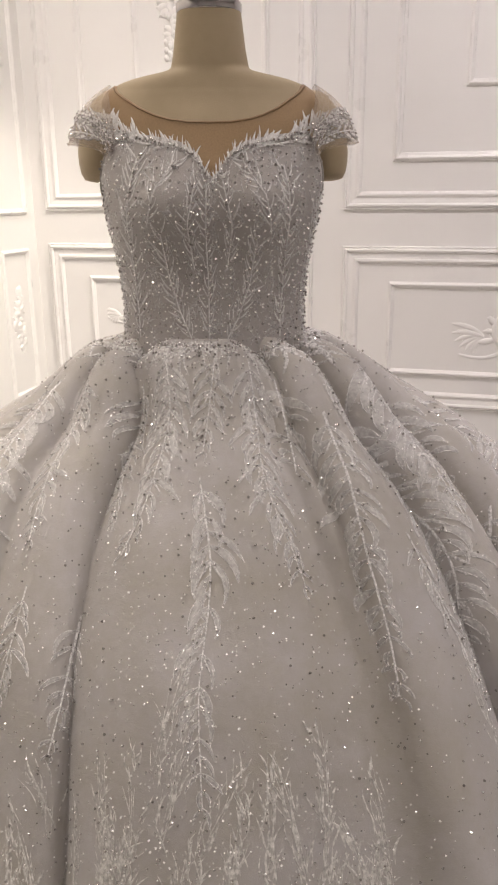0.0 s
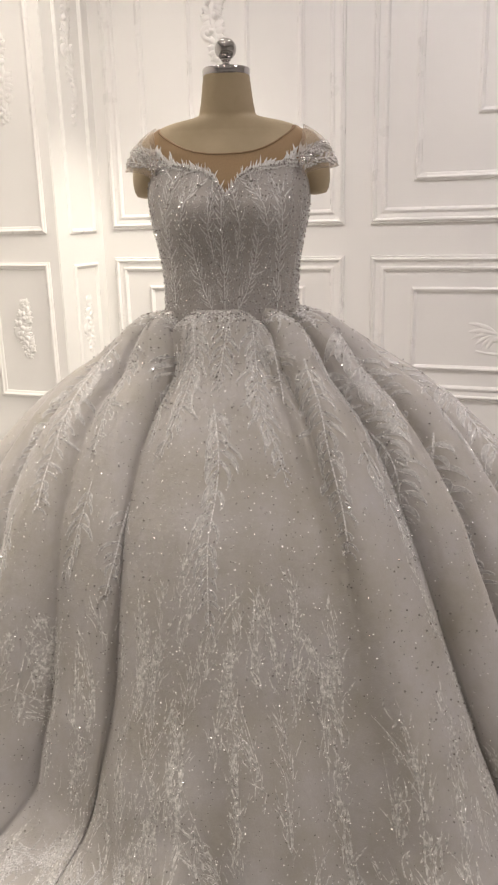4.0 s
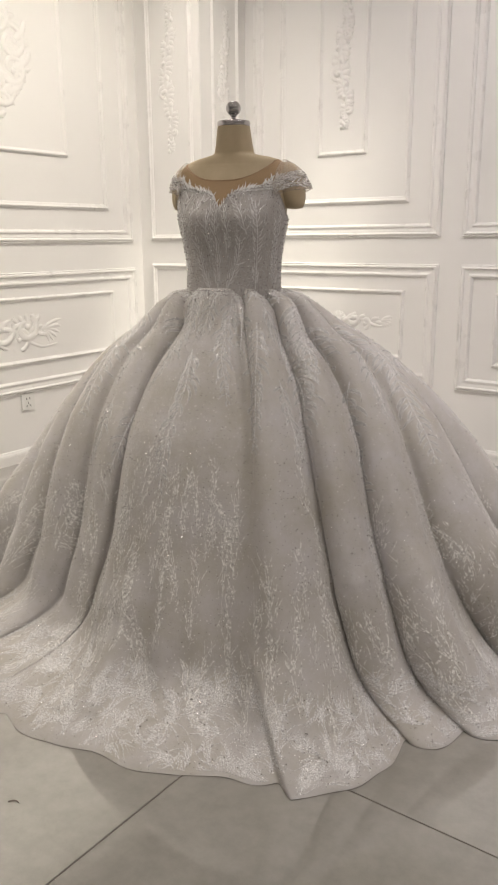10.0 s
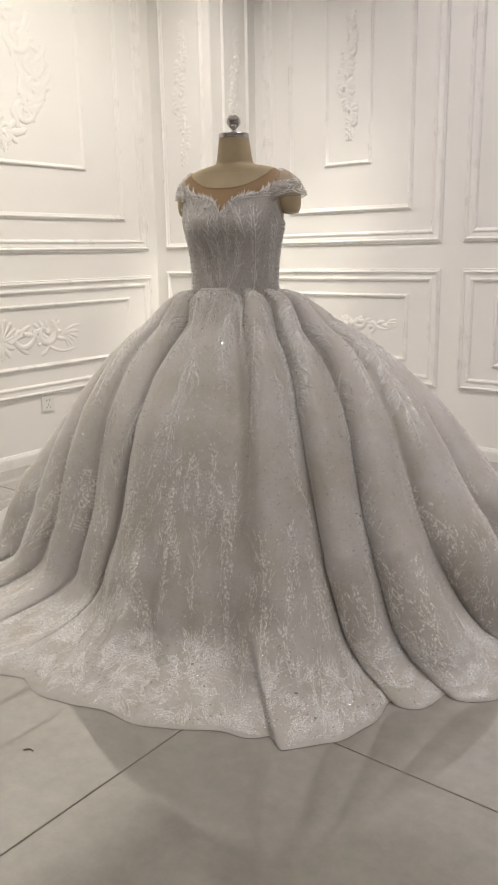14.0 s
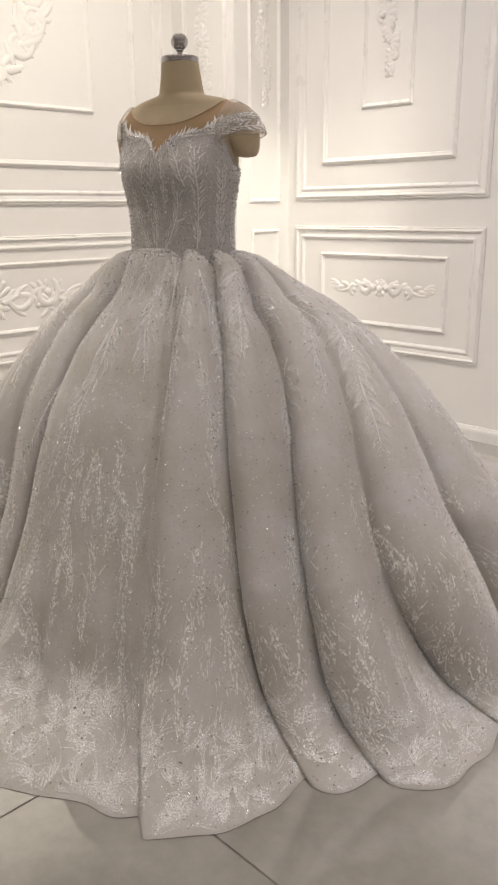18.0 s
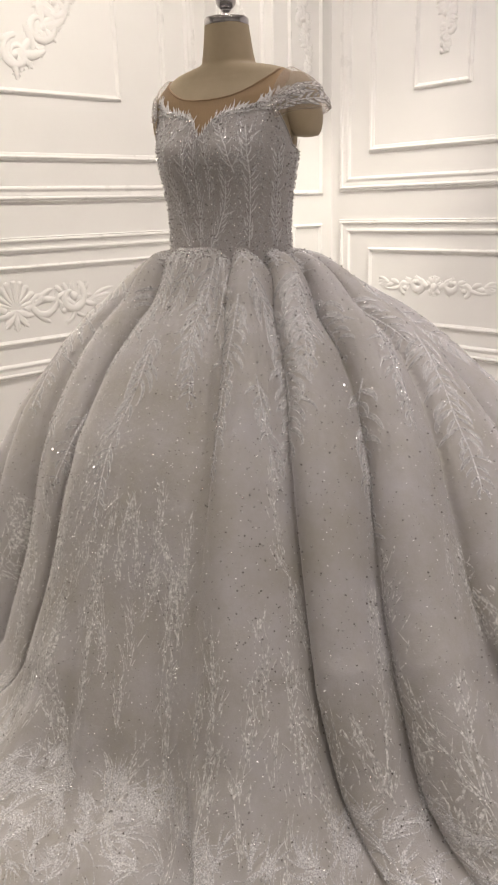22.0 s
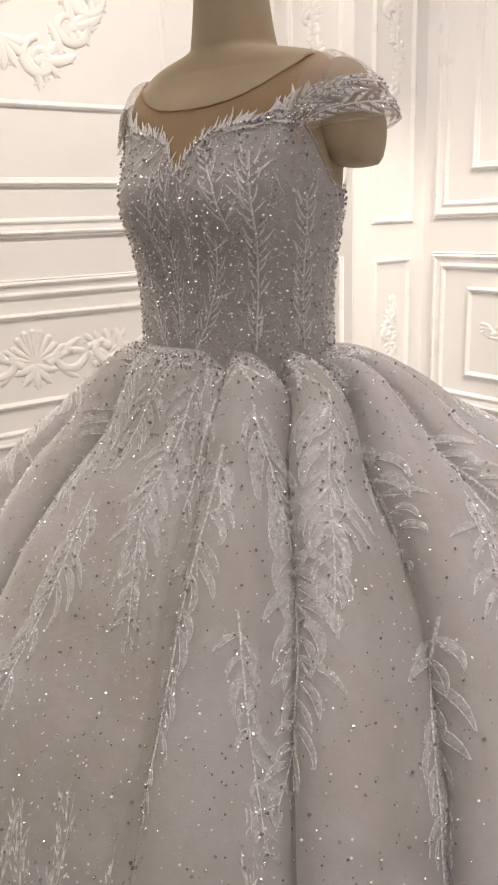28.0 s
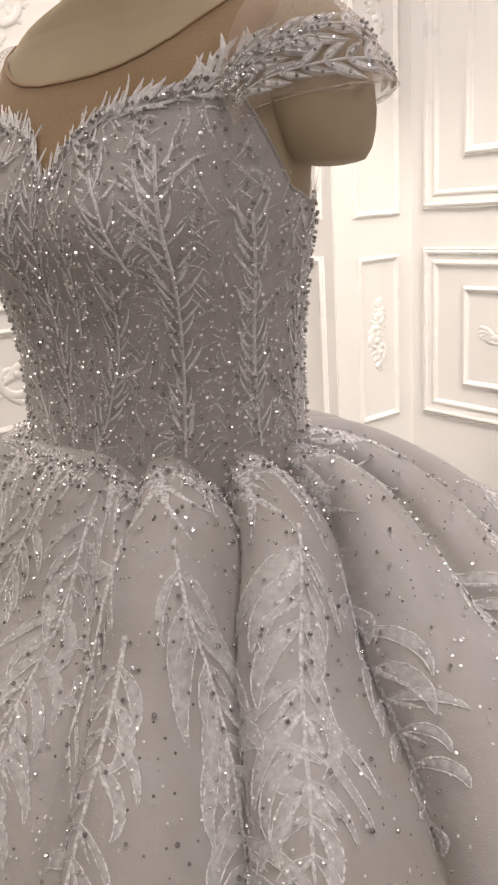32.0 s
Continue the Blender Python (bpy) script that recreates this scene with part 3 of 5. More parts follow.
TG, TC = smooth_table(TORSO, 0.70, 1.449, 900, 3)


def torso(phi, z, out=0.0):
    """A point of the form's skin; phi 0 is the front, growing towards its left arm. Arrays are fine."""
    a, bf, bb, mid = (np.interp(z, TG, c) for c in TC)
    c, s = np.cos(phi), np.sin(phi)
    b = np.where(c > 0, bf, bb)
    p = 2.12
    r = (np.abs(s / (a + out)) ** p + np.abs(c / (b + out)) ** p) ** (-1 / p)
    x, y = r * s + mid, -r * c
    front = np.clip(c, 0, 1)
    cup = sum(np.exp(-((x - sx) / 0.050) ** 2 - ((z - 1.190) / 0.046) ** 2) for sx in (-0.072, 0.072))
    back = np.interp(z, [1.24, 1.30, 1.345, 1.38, 1.46], [0.0, 0.013, 0.028, 0.020, 0.016])
    return x, y - 0.030 * cup * np.sqrt(front) + back, z + 0 * phi


def lathe(rows, n=32, mid=(0, 0)):
    v, f = [], []
    for r, z in rows:
        v += [(mid[0] + r * math.cos(2 * math.pi * k / n), mid[1] + r * math.sin(2 * math.pi * k / n), z) for k in range(n)]
    for i in range(len(rows) - 1):
        for k in range(n):
            a, b = i * n + k, i * n + (k + 1) % n
            f.append((a, b, b + n, a + n))
    return v, f


def build_form():
    v, f, mat = [], [], []
    zs = np.concatenate([np.linspace(0.72, 1.33, 60), np.linspace(1.335, 1.449, 40)])
    n = 72
    for z in zs:
        px, py, pz = torso(np.linspace(0, 2 * np.pi, n, endpoint=False), z)
        v += list(zip(px, py, pz + 0 * px))
    for i in range(len(zs) - 1):
        for k in range(n):
            a, b = i * n + k, i * n + (k + 1) % n
            f.append((a, b, b + n, a + n))
    mat += [0] * len(f)

    def add(made, slot):
        base = len(v)
        v.extend(made[0])
        f.extend(tuple(i + base for i in q) for q in made[1])
        mat.extend([slot] * len(made[1]))

    # arm caps: rounded stumps with a flat sewn end
    for s in (-1, 1):
        rows, cols = 14, 28
        av, af = [], []
        for i in range(rows + 1):
            p = math.pi * i / rows
            for k in range(cols):
                q = 2 * math.pi * k / cols
                lx = 0.036 * math.sin(p) * math.cos(q)
                ly = 0.054 * math.sin(p) * math.sin(q)
                lz = 0.068 * math.cos(p)
                if lz < -0.050:
                    lz = -0.050 - (abs(lz) - 0.050) * 0.25
                av.append((s * 0.163 + 1.1 * lx + 0.003 + s * (-0.18) * lz, 1.06 * ly + 0.034, 1.278 + 1.06 * lz))
        for i in range(rows):
            for k in range(cols):
                a, b = i * cols + k, i * cols + (k + 1) % cols
                af.append((a, a + cols, b + cols, b))
        add((av, af), 0)
    m = (0.0, 0.016)
    add(lathe([(0.0, 1.4635), (0.030, 1.4635), (0.0455, 1.4625), (0.0472, 1.460), (0.0472, 1.450), (0.0460, 1.4475), (0.044, 1.4475)], 48, m), 1)
    add(lathe([(0.011, 1.463), (0.0105, 1.467), (0.007, 1.470), (0.0065, 1.474), (0.010, 1.477), (0.0105, 1.480), (0.006, 1.482)], 24, m), 1)
    ball = [(0.0215 * math.sin(math.pi * k / 20), 1.4975 - 0.0205 * math.cos(math.pi * k / 20)) for k in range(21)]
    add(lathe(ball, 32, m), 1)
    # pole and foot under the skirt
    add(lathe([(0.02, 0.73), (0.02, 0.03), (0.05, 0.03), (0.24, 0.018), (0.25, 0.004), (0.0, 0.004)], 32), 1)
    me = from_arrays("dress_form", v, f, [LINEN, CHROME])
    me.polygons.foreach_set("material_index", mat)
    return me


form = tagged(new("dress_form", build_form()), "beige linen dress form with chrome neck cap and knob", "mannequin")
form.matrix_world = STAND

# ---- gown ----
gown = tagged(new("wedding_gown"), "white beaded ball gown on a dress form, with train", "dress")
gown.matrix_world = STAND

PZ = [(0.0, 1.098), (0.012, 1.084), (0.03, 1.045), (0.06, 1.005), (0.10, 0.98), (0.15, 0.957), (0.25, 0.915), (0.35, 0.865), (0.45, 0.79), (0.55, 0.715), (0.65, 0.63), (0.75, 0.525),
      (0.80, 0.47), (0.85, 0.405), (0.90, 0.318), (0.925, 0.288), (0.945, 0.262), (0.965, 0.234), (0.98, 0.207), (0.992, 0.172), (1.0, 0.135)]
PG, (PC_R,) = smooth_table(PZ, 0.0, 1.0, 1000, 5)
SPREAD = [(-180, 1.05), (-120, 1.0), (-90, 0.97), (-62, 0.91), (-30, 0.81), (0, 0.79), (30, 0.83), (60, 0.91), (90, 0.98), (120, 1.0), (180, 1.05)]
SG, (SC_R,) = smooth_table(SPREAD, -180, 180, 361, 8)


# the front hangs in behind the pleats and spreads out again where its hem lies on the floor
FALL = [(0, 1.03), (0.012, 1), (0.025, 0.935), (0.05, 0.865), (0.09, 0.81), (0.14, 0.785), (0.20, 0.78), (0.36, 0.735), (0.52, 0.76), (0.62, 0.765), (0.70, 0.74), (0.78, 0.70), (0.85, 0.61), (0.91, 0.47), (0.95, 0.43), (1.0, 0.6)]
FG, (FK,) = smooth_table(FALL, 0.0, 1.0, 1000, 16)
REACH = [(-180, 0), (-88, 0), (-70, 0.15), (-56, 0.45), (-46, 0.75), (-38, 1), (18.5, 1), (21.5, 0.85), (24, 0.5), (26, 0.34), (31, 0.2), (38, 0.0), (180, 0)]
RG, (RK,) = smooth_table(REACH, -180, 180, 721, 2)


def bell(th, z):
    """The skirt's radius with no folds; th in degrees from the front, growing towards the form's left arm."""
    th = (th + 180) % 360 - 180
    uneven = (0.30 * np.sin(np.radians(th * 9.0) + 0.6) + 0.22 * np.sin(np.radians(th * 21.0) + 2.0)) * np.clip((0.30 - z) / 0.15, 0, 1)
    fall = 1 - np.interp(th, RG, RK) * (1 - np.interp(z * (1 + uneven), FG, FK))
    return 0.128 + (np.interp(z, PG, PC_R) - 0.128) * np.interp(th, SG, SC_R) * fall


# folds: side on which the lip lies, depth at waist, middle, hem; lip radius; path of (height, degrees)
FOLDS = [
    (-1, 0.022, 0.044, 0.050, 0.085, [(1.0, -54), (0.94, -43), (0.90, -39.5), (0.80, -36), (0.70, -33), (0.60, -31), (0.50, -30), (0.30, -28.5), (0.1, -29), (0, -30)]),
    (-1, 0.022, 0.044, 0.052, 0.080, [(1.0, -80), (0.95, -71), (0.90, -64), (0.80, -55.5), (0.70, -50.5), (0.60, -47), (0.50, -45), (0.30, -43), (0.1, -42), (0, -42)]),
    (-1, 0.020, 0.042, 0.065, 0.085, [(1.0, -104), (0.90, -87), (0.80, -75), (0.60, -64), (0.30, -57), (0.0, -55)]),
    (-1, 0.020, 0.050, 0.075, 0.090, [(1.0, -126), (0.90, -108), (0.80, -94), (0.60, -80), (0.30, -72), (0.0, -71)]),
    (1, 0.022, 0.040, 0.000, 0.070, [(1.0, 30), (0.90, 28), (0.80, 26.5), (0.70, 25), (0.60, 23.5), (0.40, 22), (0.2, 22), (0, 23)]),
    (1, 0.028, 0.064, 0.085, 0.075, [(1.0, 60), (0.96, 55), (0.90, 49), (0.80, 45), (0.70, 42), (0.60, 41), (0.45, 41), (0.30, 41), (0.1, 43.5), (0, 46)]),
    (1, 0.032, 0.072, 0.095, 0.080, [(1.0, 90), (0.95, 79), (0.90, 71), (0.80, 64.5), (0.70, 60.5), (0.60, 56.5), (0.50, 55), (0.40, 54), (0.30, 53.5), (0.1, 53.5), (0, 55)]),
    (1, 0.018, 0.050, 0.080, 0.090, [(1.0, 112), (0.90, 96), (0.80, 84), (0.70, 77), (0.60, 72), (0.50, 70), (0.40, 68.5), (0.30, 68.5), (0.2, 70), (0.1, 73), (0, 75)]),
    (1, 0.018, 0.050, 0.080, 0.090, [(1.0, 136), (0.90, 122), (0.80, 110), (0.60, 98), (0.40, 93), (0, 96)]),
    (1, 0.018, 0.050, 0.080, 0.090, [(1.0, 158), (0.60, 130), (0, 126)]),
    (1, 0.018, 0.050, 0.080, 0.090, [(1.0, 178), (0.60, 160), (0, 158)]),
    (-1, 0.018, 0.050, 0.080, 0.090, [(1.0, -150), (0.60, -100), (0, -95)]),
    (-1, 0.018, 0.050, 0.080, 0.090, [(1.0, -168), (0.60, -135), (0, -130)]),
]
FOLD_Z = np.linspace(0, 1, 401)
SOFTEN = np.exp(-0.5 * (np.arange(-30, 31) / 12.0) ** 2)
SOFTEN /= SOFTEN.sum()


def softened(y, kind):
    pad = dict(reflect_type="odd") if kind == "reflect" else {}
    return np.convolve(np.pad(y, 30, mode=kind, **pad), SOFTEN, mode="valid")


# each fold's angle and depth by height, with no kinks
RUNS = []
for side, d1, d2, d3, lip, path in FOLDS:
    path.sort()
    at = softened(np.interp(FOLD_Z, [p[0] for p in path], [p[1] for p in path]), "reflect")
    deep = np.interp(FOLD_Z, [0, 0.05, 0.13, 0.30, 0.50, 0.75, 0.92, 1.0], [0.8 * d3, 1.4 * d3, 1.9 * d3, 1.8 * d3, 0.75 * (d2 + d3), d2, 0.9 * d1 + 0.42 * d2, 1.2 * d1])
    if d3 == 0:
        deep = deep * np.clip((FOLD_Z - 0.42) / 0.28, 0, 1)
    RUNS.append((side, lip, at, softened(deep, "edge")))


def skirt(th, z):
    """The pleated skirt: degrees and heights (arrays of one shape) to points, in the gown's own axes."""
    th, z = np.asarray(th, float), np.asarray(z, float)
    r0 = bell(th, z)
    drop, turn = np.zeros_like(r0), np.zeros_like(r0)
    for side, lip, at_row, deep_row in RUNS:
        at, deep = np.interp(z, FOLD_Z, at_row), np.interp(z, FOLD_Z, deep_row)
        arc = np.radians((th - at + 180) % 360 - 180) * r0 * side
        size = lip * np.clip(r0 / 0.55, 0.34, 1.35)
        u = np.clip(arc / size, 0, 1)
        lipside = 0.60 * (1 - np.sqrt(np.clip(1 - (1 - u) ** 2, 0, 1))) + 0.40 * (1 - u) ** 2.2
        w = np.clip((-arc - 0.010 * r0) / (size * 2.3), 0, 1)
        inner = (1 - w) ** 2 * (1 + 0.6 * w)
        drop += deep * np.where(arc >= 0, lipside, inner)
        turn += np.where(arc > 0, -side * np.sqrt(np.clip(1 - (1 - u) ** 2, 0, 1)) * np.clip(1 - u, 0, 1) * deep * 0.35, 0)
    drop = 0.24 * np.tanh(drop / 0.24)
    # the hem's turned-out corner, and soft waves in the lower front
    arc = th - np.interp(z, [0, 0.25], [24.3, 19.0])
    corner = (3 - 2 * np.clip(arc / 1.3, 0, 1)) * np.clip(arc / 1.3, 0, 1) ** 2 * np.clip((42 - th) / 16, 0, 1) * np.clip((0.20 - z) / 0.18, 0, 1) ** 1.1
    wave = np.sin(np.radians(th * 15.0) + 1.2 * np.sin(z * 4)) * 0.011 * np.exp(-((th + 2) / 19) ** 4) * np.clip((0.62 - z) / 0.3, 0, 1)
    wave += (0.008 * np.sin(np.radians(th * 37) + 5 * z) + 0.006 * np.sin(np.radians(th * 23) - 4 * z)) * np.clip((0.42 - z) / 0.35, 0, 1) * np.clip(0.3 + z / 0.08, 0, 1)
    slope = (bell(th, np.minimum(z + 0.004, 1.0)) - bell(th, np.maximum(z - 0.004, 0.0))) / (np.minimum(z + 0.004, 1.0) - np.maximum(z - 0.004, 0.0))
    tilt = np.sqrt(1 + slope ** 2)
    up = np.clip((z - 0.15) / 0.45, 0, 1)
    up = up * up * (3 - 2 * up)
    wave += (0.004 * np.sin(np.radians(th * 21)) + 0.003 * np.sin(np.radians(th * 53) + 1)) * np.clip((0.05 - z) / 0.05, 0, 1) * np.clip((np.abs(th + 5) - 16) / 8, 0, 1)
    flare = 0.16 * np.clip((-((th + 180) % 360 - 180) - 22) / 18, 0, 1) * np.clip((0.15 - z) / 0.15, 0, 1) ** 1.6
    r = r0 - drop * (1 - up + up / tilt) + 0.058 * corner + flare + wave
    sink = drop * up * -slope / tilt
    a = np.radians(th) + turn / np.maximum(r0, 0.15)
    mid = 0.0285 - 0.0148 * z - 0.0137 * np.clip((z - 0.6) / 0.4, 0, 1)
    flat = 1 - 0.15 * np.clip((z - 0.93) / 0.07, 0, 1) ** 1.5
    return r * np.sin(a) + mid, -r * np.cos(a) * flat - 0.005 * (1 - z), z - sink


def grid_mesh(name, px, py, pz, mats, closed=False):
    rows, cols = px.shape
    v = np.stack([px, py, pz], -1).reshape(-1, 3)
    last = cols if closed else cols - 1
    i, k = np.meshgrid(np.arange(rows - 1), np.arange(last), indexing="ij")
    a, b = i * cols + k, i * cols + (k + 1) % cols
    faces = np.stack([a, b, b + cols, a + cols], -1).reshape(-1, 4)
    me = bpy.data.meshes.new(name)
    me.vertices.add(len(v))
    me.vertices.foreach_set("co", v.ravel())
    me.loops.add(faces.size)
    me.loops.foreach_set("vertex_index", faces.ravel())
    me.polygons.add(len(faces))
    me.polygons.foreach_set("loop_start", np.arange(len(faces)) * 4)
    me.polygons.foreach_set("use_smooth", np.ones(len(faces), bool))
    me.materials.append(mats)
    me.update(calc_edges=True)
    me.validate()
    return me


TH = np.concatenate([np.arange(-112, 135, 0.3), np.arange(135, 248, 1.5)])
ZZ = np.concatenate([0.0055 + 0.0945 * np.linspace(0, 1, 40) ** 1.6, np.linspace(0.1, 0.88, 90)[1:], np.linspace(0.88, 0.96, 20)[1:], np.linspace(0.96, 1.0, 24)[1:]])[::-1]
gth, gz = np.meshgrid(TH, ZZ)
sx, sy, sz = skirt(gth, gz)
# gathered top edge
top = np.stack([sx[0] * 0.86, sy[0] * 0.86, 0 * sx[0] + 1.004])
sx, sy, sz = np.vstack([top[0], sx]), np.vstack([top[1], sy]), np.vstack([top[2], sz])
part("skirt", grid_mesh("skirt", sx, sy, sz, GOWN, True), gown, "pleated white glitter tulle skirt")

# the train, spread over the floor behind
tt = np.linspace(76, 284, 180)
edge = np.interp(tt, [76, 90, 100, 115, 135, 180, 225, 245, 258, 270, 284], [1.0, 1.15, 1.35, 1.62, 1.78, 1.80, 1.62, 1.42, 1.30, 1.12, 0.9])
uu = np.linspace(0, 1, 40)
gt, gu = np.meshgrid(tt, uu)
gr = 0.80 + (edge[None, :] - 0.80) * gu
lift = 0.016 + 0.055 * (1 - gu) ** 1.5 + (0.016 * np.sin(np.radians(gt * 11) + 3 * gu) + 0.012 * np.sin(np.radians(gt * 23) - 5 * gu)) * np.sin(np.pi * np.clip(gu, 0, 0.97)) ** 0.7
lift = np.where(gu > 0.98, 0.007, np.maximum(lift, 0.008))
part("train", grid_mesh("train", gr * np.sin(np.radians(gt)), -gr * np.cos(np.radians(gt)), lift, GOWN), gown, "white tulle train spread on the floor")


# bodice: heights of its top edge and of the yoke's neckline round the body
def bodice_top(phi):
    d = np.degrees((phi + np.pi) % (2 * np.pi) - np.pi)
    return np.interp(np.abs(d - 1), [0, 5, 13, 26, 42, 56, 67, 76, 86, 98, 145, 180], [1.224, 1.234, 1.257, 1.272, 1.279, 1.284, 1.284, 1.248, 1.205, 1.194, 1.194, 1.205])


def neck_edge(phi):
    d = np.degrees((phi + np.pi) % (2 * np.pi) - np.pi)
    return np.interp(np.abs(d + 1), [0, 20, 35, 45, 55, 65, 75, 85, 100, 130, 180], [1.297, 1.298, 1.302, 1.308, 1.318, 1.333, 1.349, 1.357, 1.352, 1.335, 1.320])


phi = np.linspace(-np.pi, np.pi, 241)
rise = np.linspace(0, 1, 70)
gp, gr_ = np.meshgrid(phi, rise)
bz = 0.950 + (bodice_top(gp) - 0.950) * gr_
bx, by, _ = torso(gp, bz, 0.005)
part("bodice", grid_mesh("bodice", bx, by, bz, BODICE), gown, "fitted bodice in greyish lace and net")

# sheer yoke between bodice and neckline, open at the armholes
for lo, hi in ((-83, 83), (97, 263)):
    ph = np.radians(np.linspace(lo, hi, 90))
    gp2, gr2 = np.meshgrid(ph, np.linspace(0, 1, 24))
    top = neck_edge(gp2)
    away = np.abs(np.degrees(gp2) if lo < 0 else np.degrees(gp2) - 180)
    foot = np.minimum(np.maximum(bodice_top(gp2) - 0.012, np.interp(away, [60, 68, 76, 83], [1.20, 1.275, 1.315, 1.345])), top - 0.002)
    z2 = foot + (top - foot) * gr2
    x2, y2, _ = torso(gp2, z2, 0.0032)
    part("yoke", grid_mesh("yoke", x2, y2, z2, NUDE_NET), gown, "sheer nude tulle yoke")
for lo, hi in ((-78, 78), (102, 258)):
    ph = np.radians(np.linspace(lo, hi, 120))
    rows = []
    for k in range(6):
        a = 2 * math.pi * k / 6
        zc = neck_edge(ph) + 0.0016 * math.sin(a)
        ex, ey, ez = torso(ph, zc, 0.0036 + 0.0012 * math.cos(a))
        rows.append((ex, ey, zc))
    rows.append(rows[0])
    part("neck_binding", grid_mesh("neck_binding", *[np.stack([r[i] for r in rows]) for i in range(3)], NET_EDGE), gown, "thin brown neckline binding")

# corded edge of each armhole
for lo, hi in ((62, 150), (-148, -60)):
    ph = np.radians(np.linspace(lo, hi, 80))
    rows = []
    for k in range(7):
        a = 2 * math.pi * (k % 6) / 6
        zc = bodice_top(ph) + 0.0022 * math.sin(a)
        ex, ey, ez = torso(ph, zc, 0.0052 + 0.0020 * math.cos(a))
        rows.append((ex, ey, zc))
    part("armhole_cord", grid_mesh("armhole_cord", *[np.stack([r[i] for r in rows]) for i in range(3)], GOWN), gown, "white corded armhole edge")


# cap sleeves: short flared caps over the arm stumps
def cap_point(s, u, v):
    """u 0 to 1 from the shoulder seam outwards, v -1 to 1 from the front over the top to the back."""
    q = v * math.pi / 2
    c, n = np.clip(np.cos(q), 0, 1), np.sin(q)
    seam = (0.137 + 0.013 * c, 0.066 * n + 0.006 + 0.014 * c, 1.275 + 0.081 * c ** 0.8)
    rim = (0.150 + 0.072 * c ** 2.2, 0.074 * n + 0.012 + 0.034 * c, 1.252 + 0.024 * c)
    puff = 0.013 * np.sin(math.pi * np.clip(u, 0, 1)) * c
    px = s * (seam[0] + (rim[0] - seam[0]) * u + 0.6 * puff) + 0.003
    py = seam[1] + (rim[1] - seam[1]) * u
    pz = seam[2] + (rim[2] - seam[2]) * u + 0.8 * puff
    return px, py, pz


caps = {}
for s in (-1, 1):
    gv, gu = np.meshgrid(np.linspace(-1, 1, 40), np.linspace(0, 1, 18))
    px, py, pz = cap_point(s, gu, gv)
    pz = pz + 0.003 * np.sin(gv * 9 + s) * gu
    caps[s] = part("cap_sleeve", grid_mesh("cap_sleeve", px, py, pz, CAP_NET), gown, "sheer tulle cap sleeve with beaded lace leaves")

# ---- lace and beads ----
S_Z = np.linspace(0.0, 1.0, 400)
S_R = 0.128 + (np.interp(S_Z, PG, PC_R) - 0.128) * 0.85 * (0.35 + 0.65 * np.interp(S_Z, FG, FK))
S_LEN = np.concatenate([[0], np.cumsum(np.hypot(np.diff(S_Z), np.diff(S_R)))])
S_LEN = S_LEN[-1] - S_LEN  # length down the cloth from the waist, by height


def down(z):
    return np.interp(z, S_Z, S_LEN)


def height(s):
    return np.interp(s, S_LEN[::-1], S_Z[::-1])


def skirt_surf(q):
    return np.stack(skirt(q[:, 0], np.clip(height(q[:, 1]), 0.008, 1.0)), -1)


def torso_surf(q):
    x, y, z = torso(np.radians(q[:, 0]), q[:, 1], 0.0055)
    return np.stack([x, y, z], -1)


def cap_surf(side):
    def surf(q):
        x, y, z = cap_point(side, q[:, 1], q[:, 0])
        return np.stack([x + 0 * q[:, 0], y + 0 * q[:, 1], z], -1)
    return surf


ICO_T = (1 + 5 ** 0.5) / 2
ICO = np.array([(-1, ICO_T, 0), (1, ICO_T, 0), (-1, -ICO_T, 0), (1, -ICO_T, 0), (0, -1, ICO_T), (0, 1, ICO_T), (0, -1, -ICO_T), (0, 1, -ICO_T),
                (ICO_T, 0, -1), (ICO_T, 0, 1), (-ICO_T, 0, -1), (-ICO_T, 0, 1)]) / math.hypot(1, ICO_T)
ICO_F = np.array([(0, 11, 5), (0, 5, 1), (0, 1, 7), (0, 7, 10), (0, 10, 11), (1, 5, 9), (5, 11, 4), (11, 10, 2), (10, 7, 6), (7, 1, 8),
                  (3, 9, 4), (3, 4, 2), (3, 2, 6), (3, 6, 8), (3, 8, 9), (4, 9, 5), (2, 4, 11), (6, 2, 10), (8, 6, 7), (9, 8, 1)])


def normals(surf, q, ea, eb, flip=1):
    da = surf(q + [ea, 0]) - surf(q - [ea, 0])
    db = surf(q + [0, eb]) - surf(q - [0, eb])
    n = np.cross(da, db) * flip
    return n / np.maximum(np.linalg.norm(n, axis=1), 1e-9)[:, None]


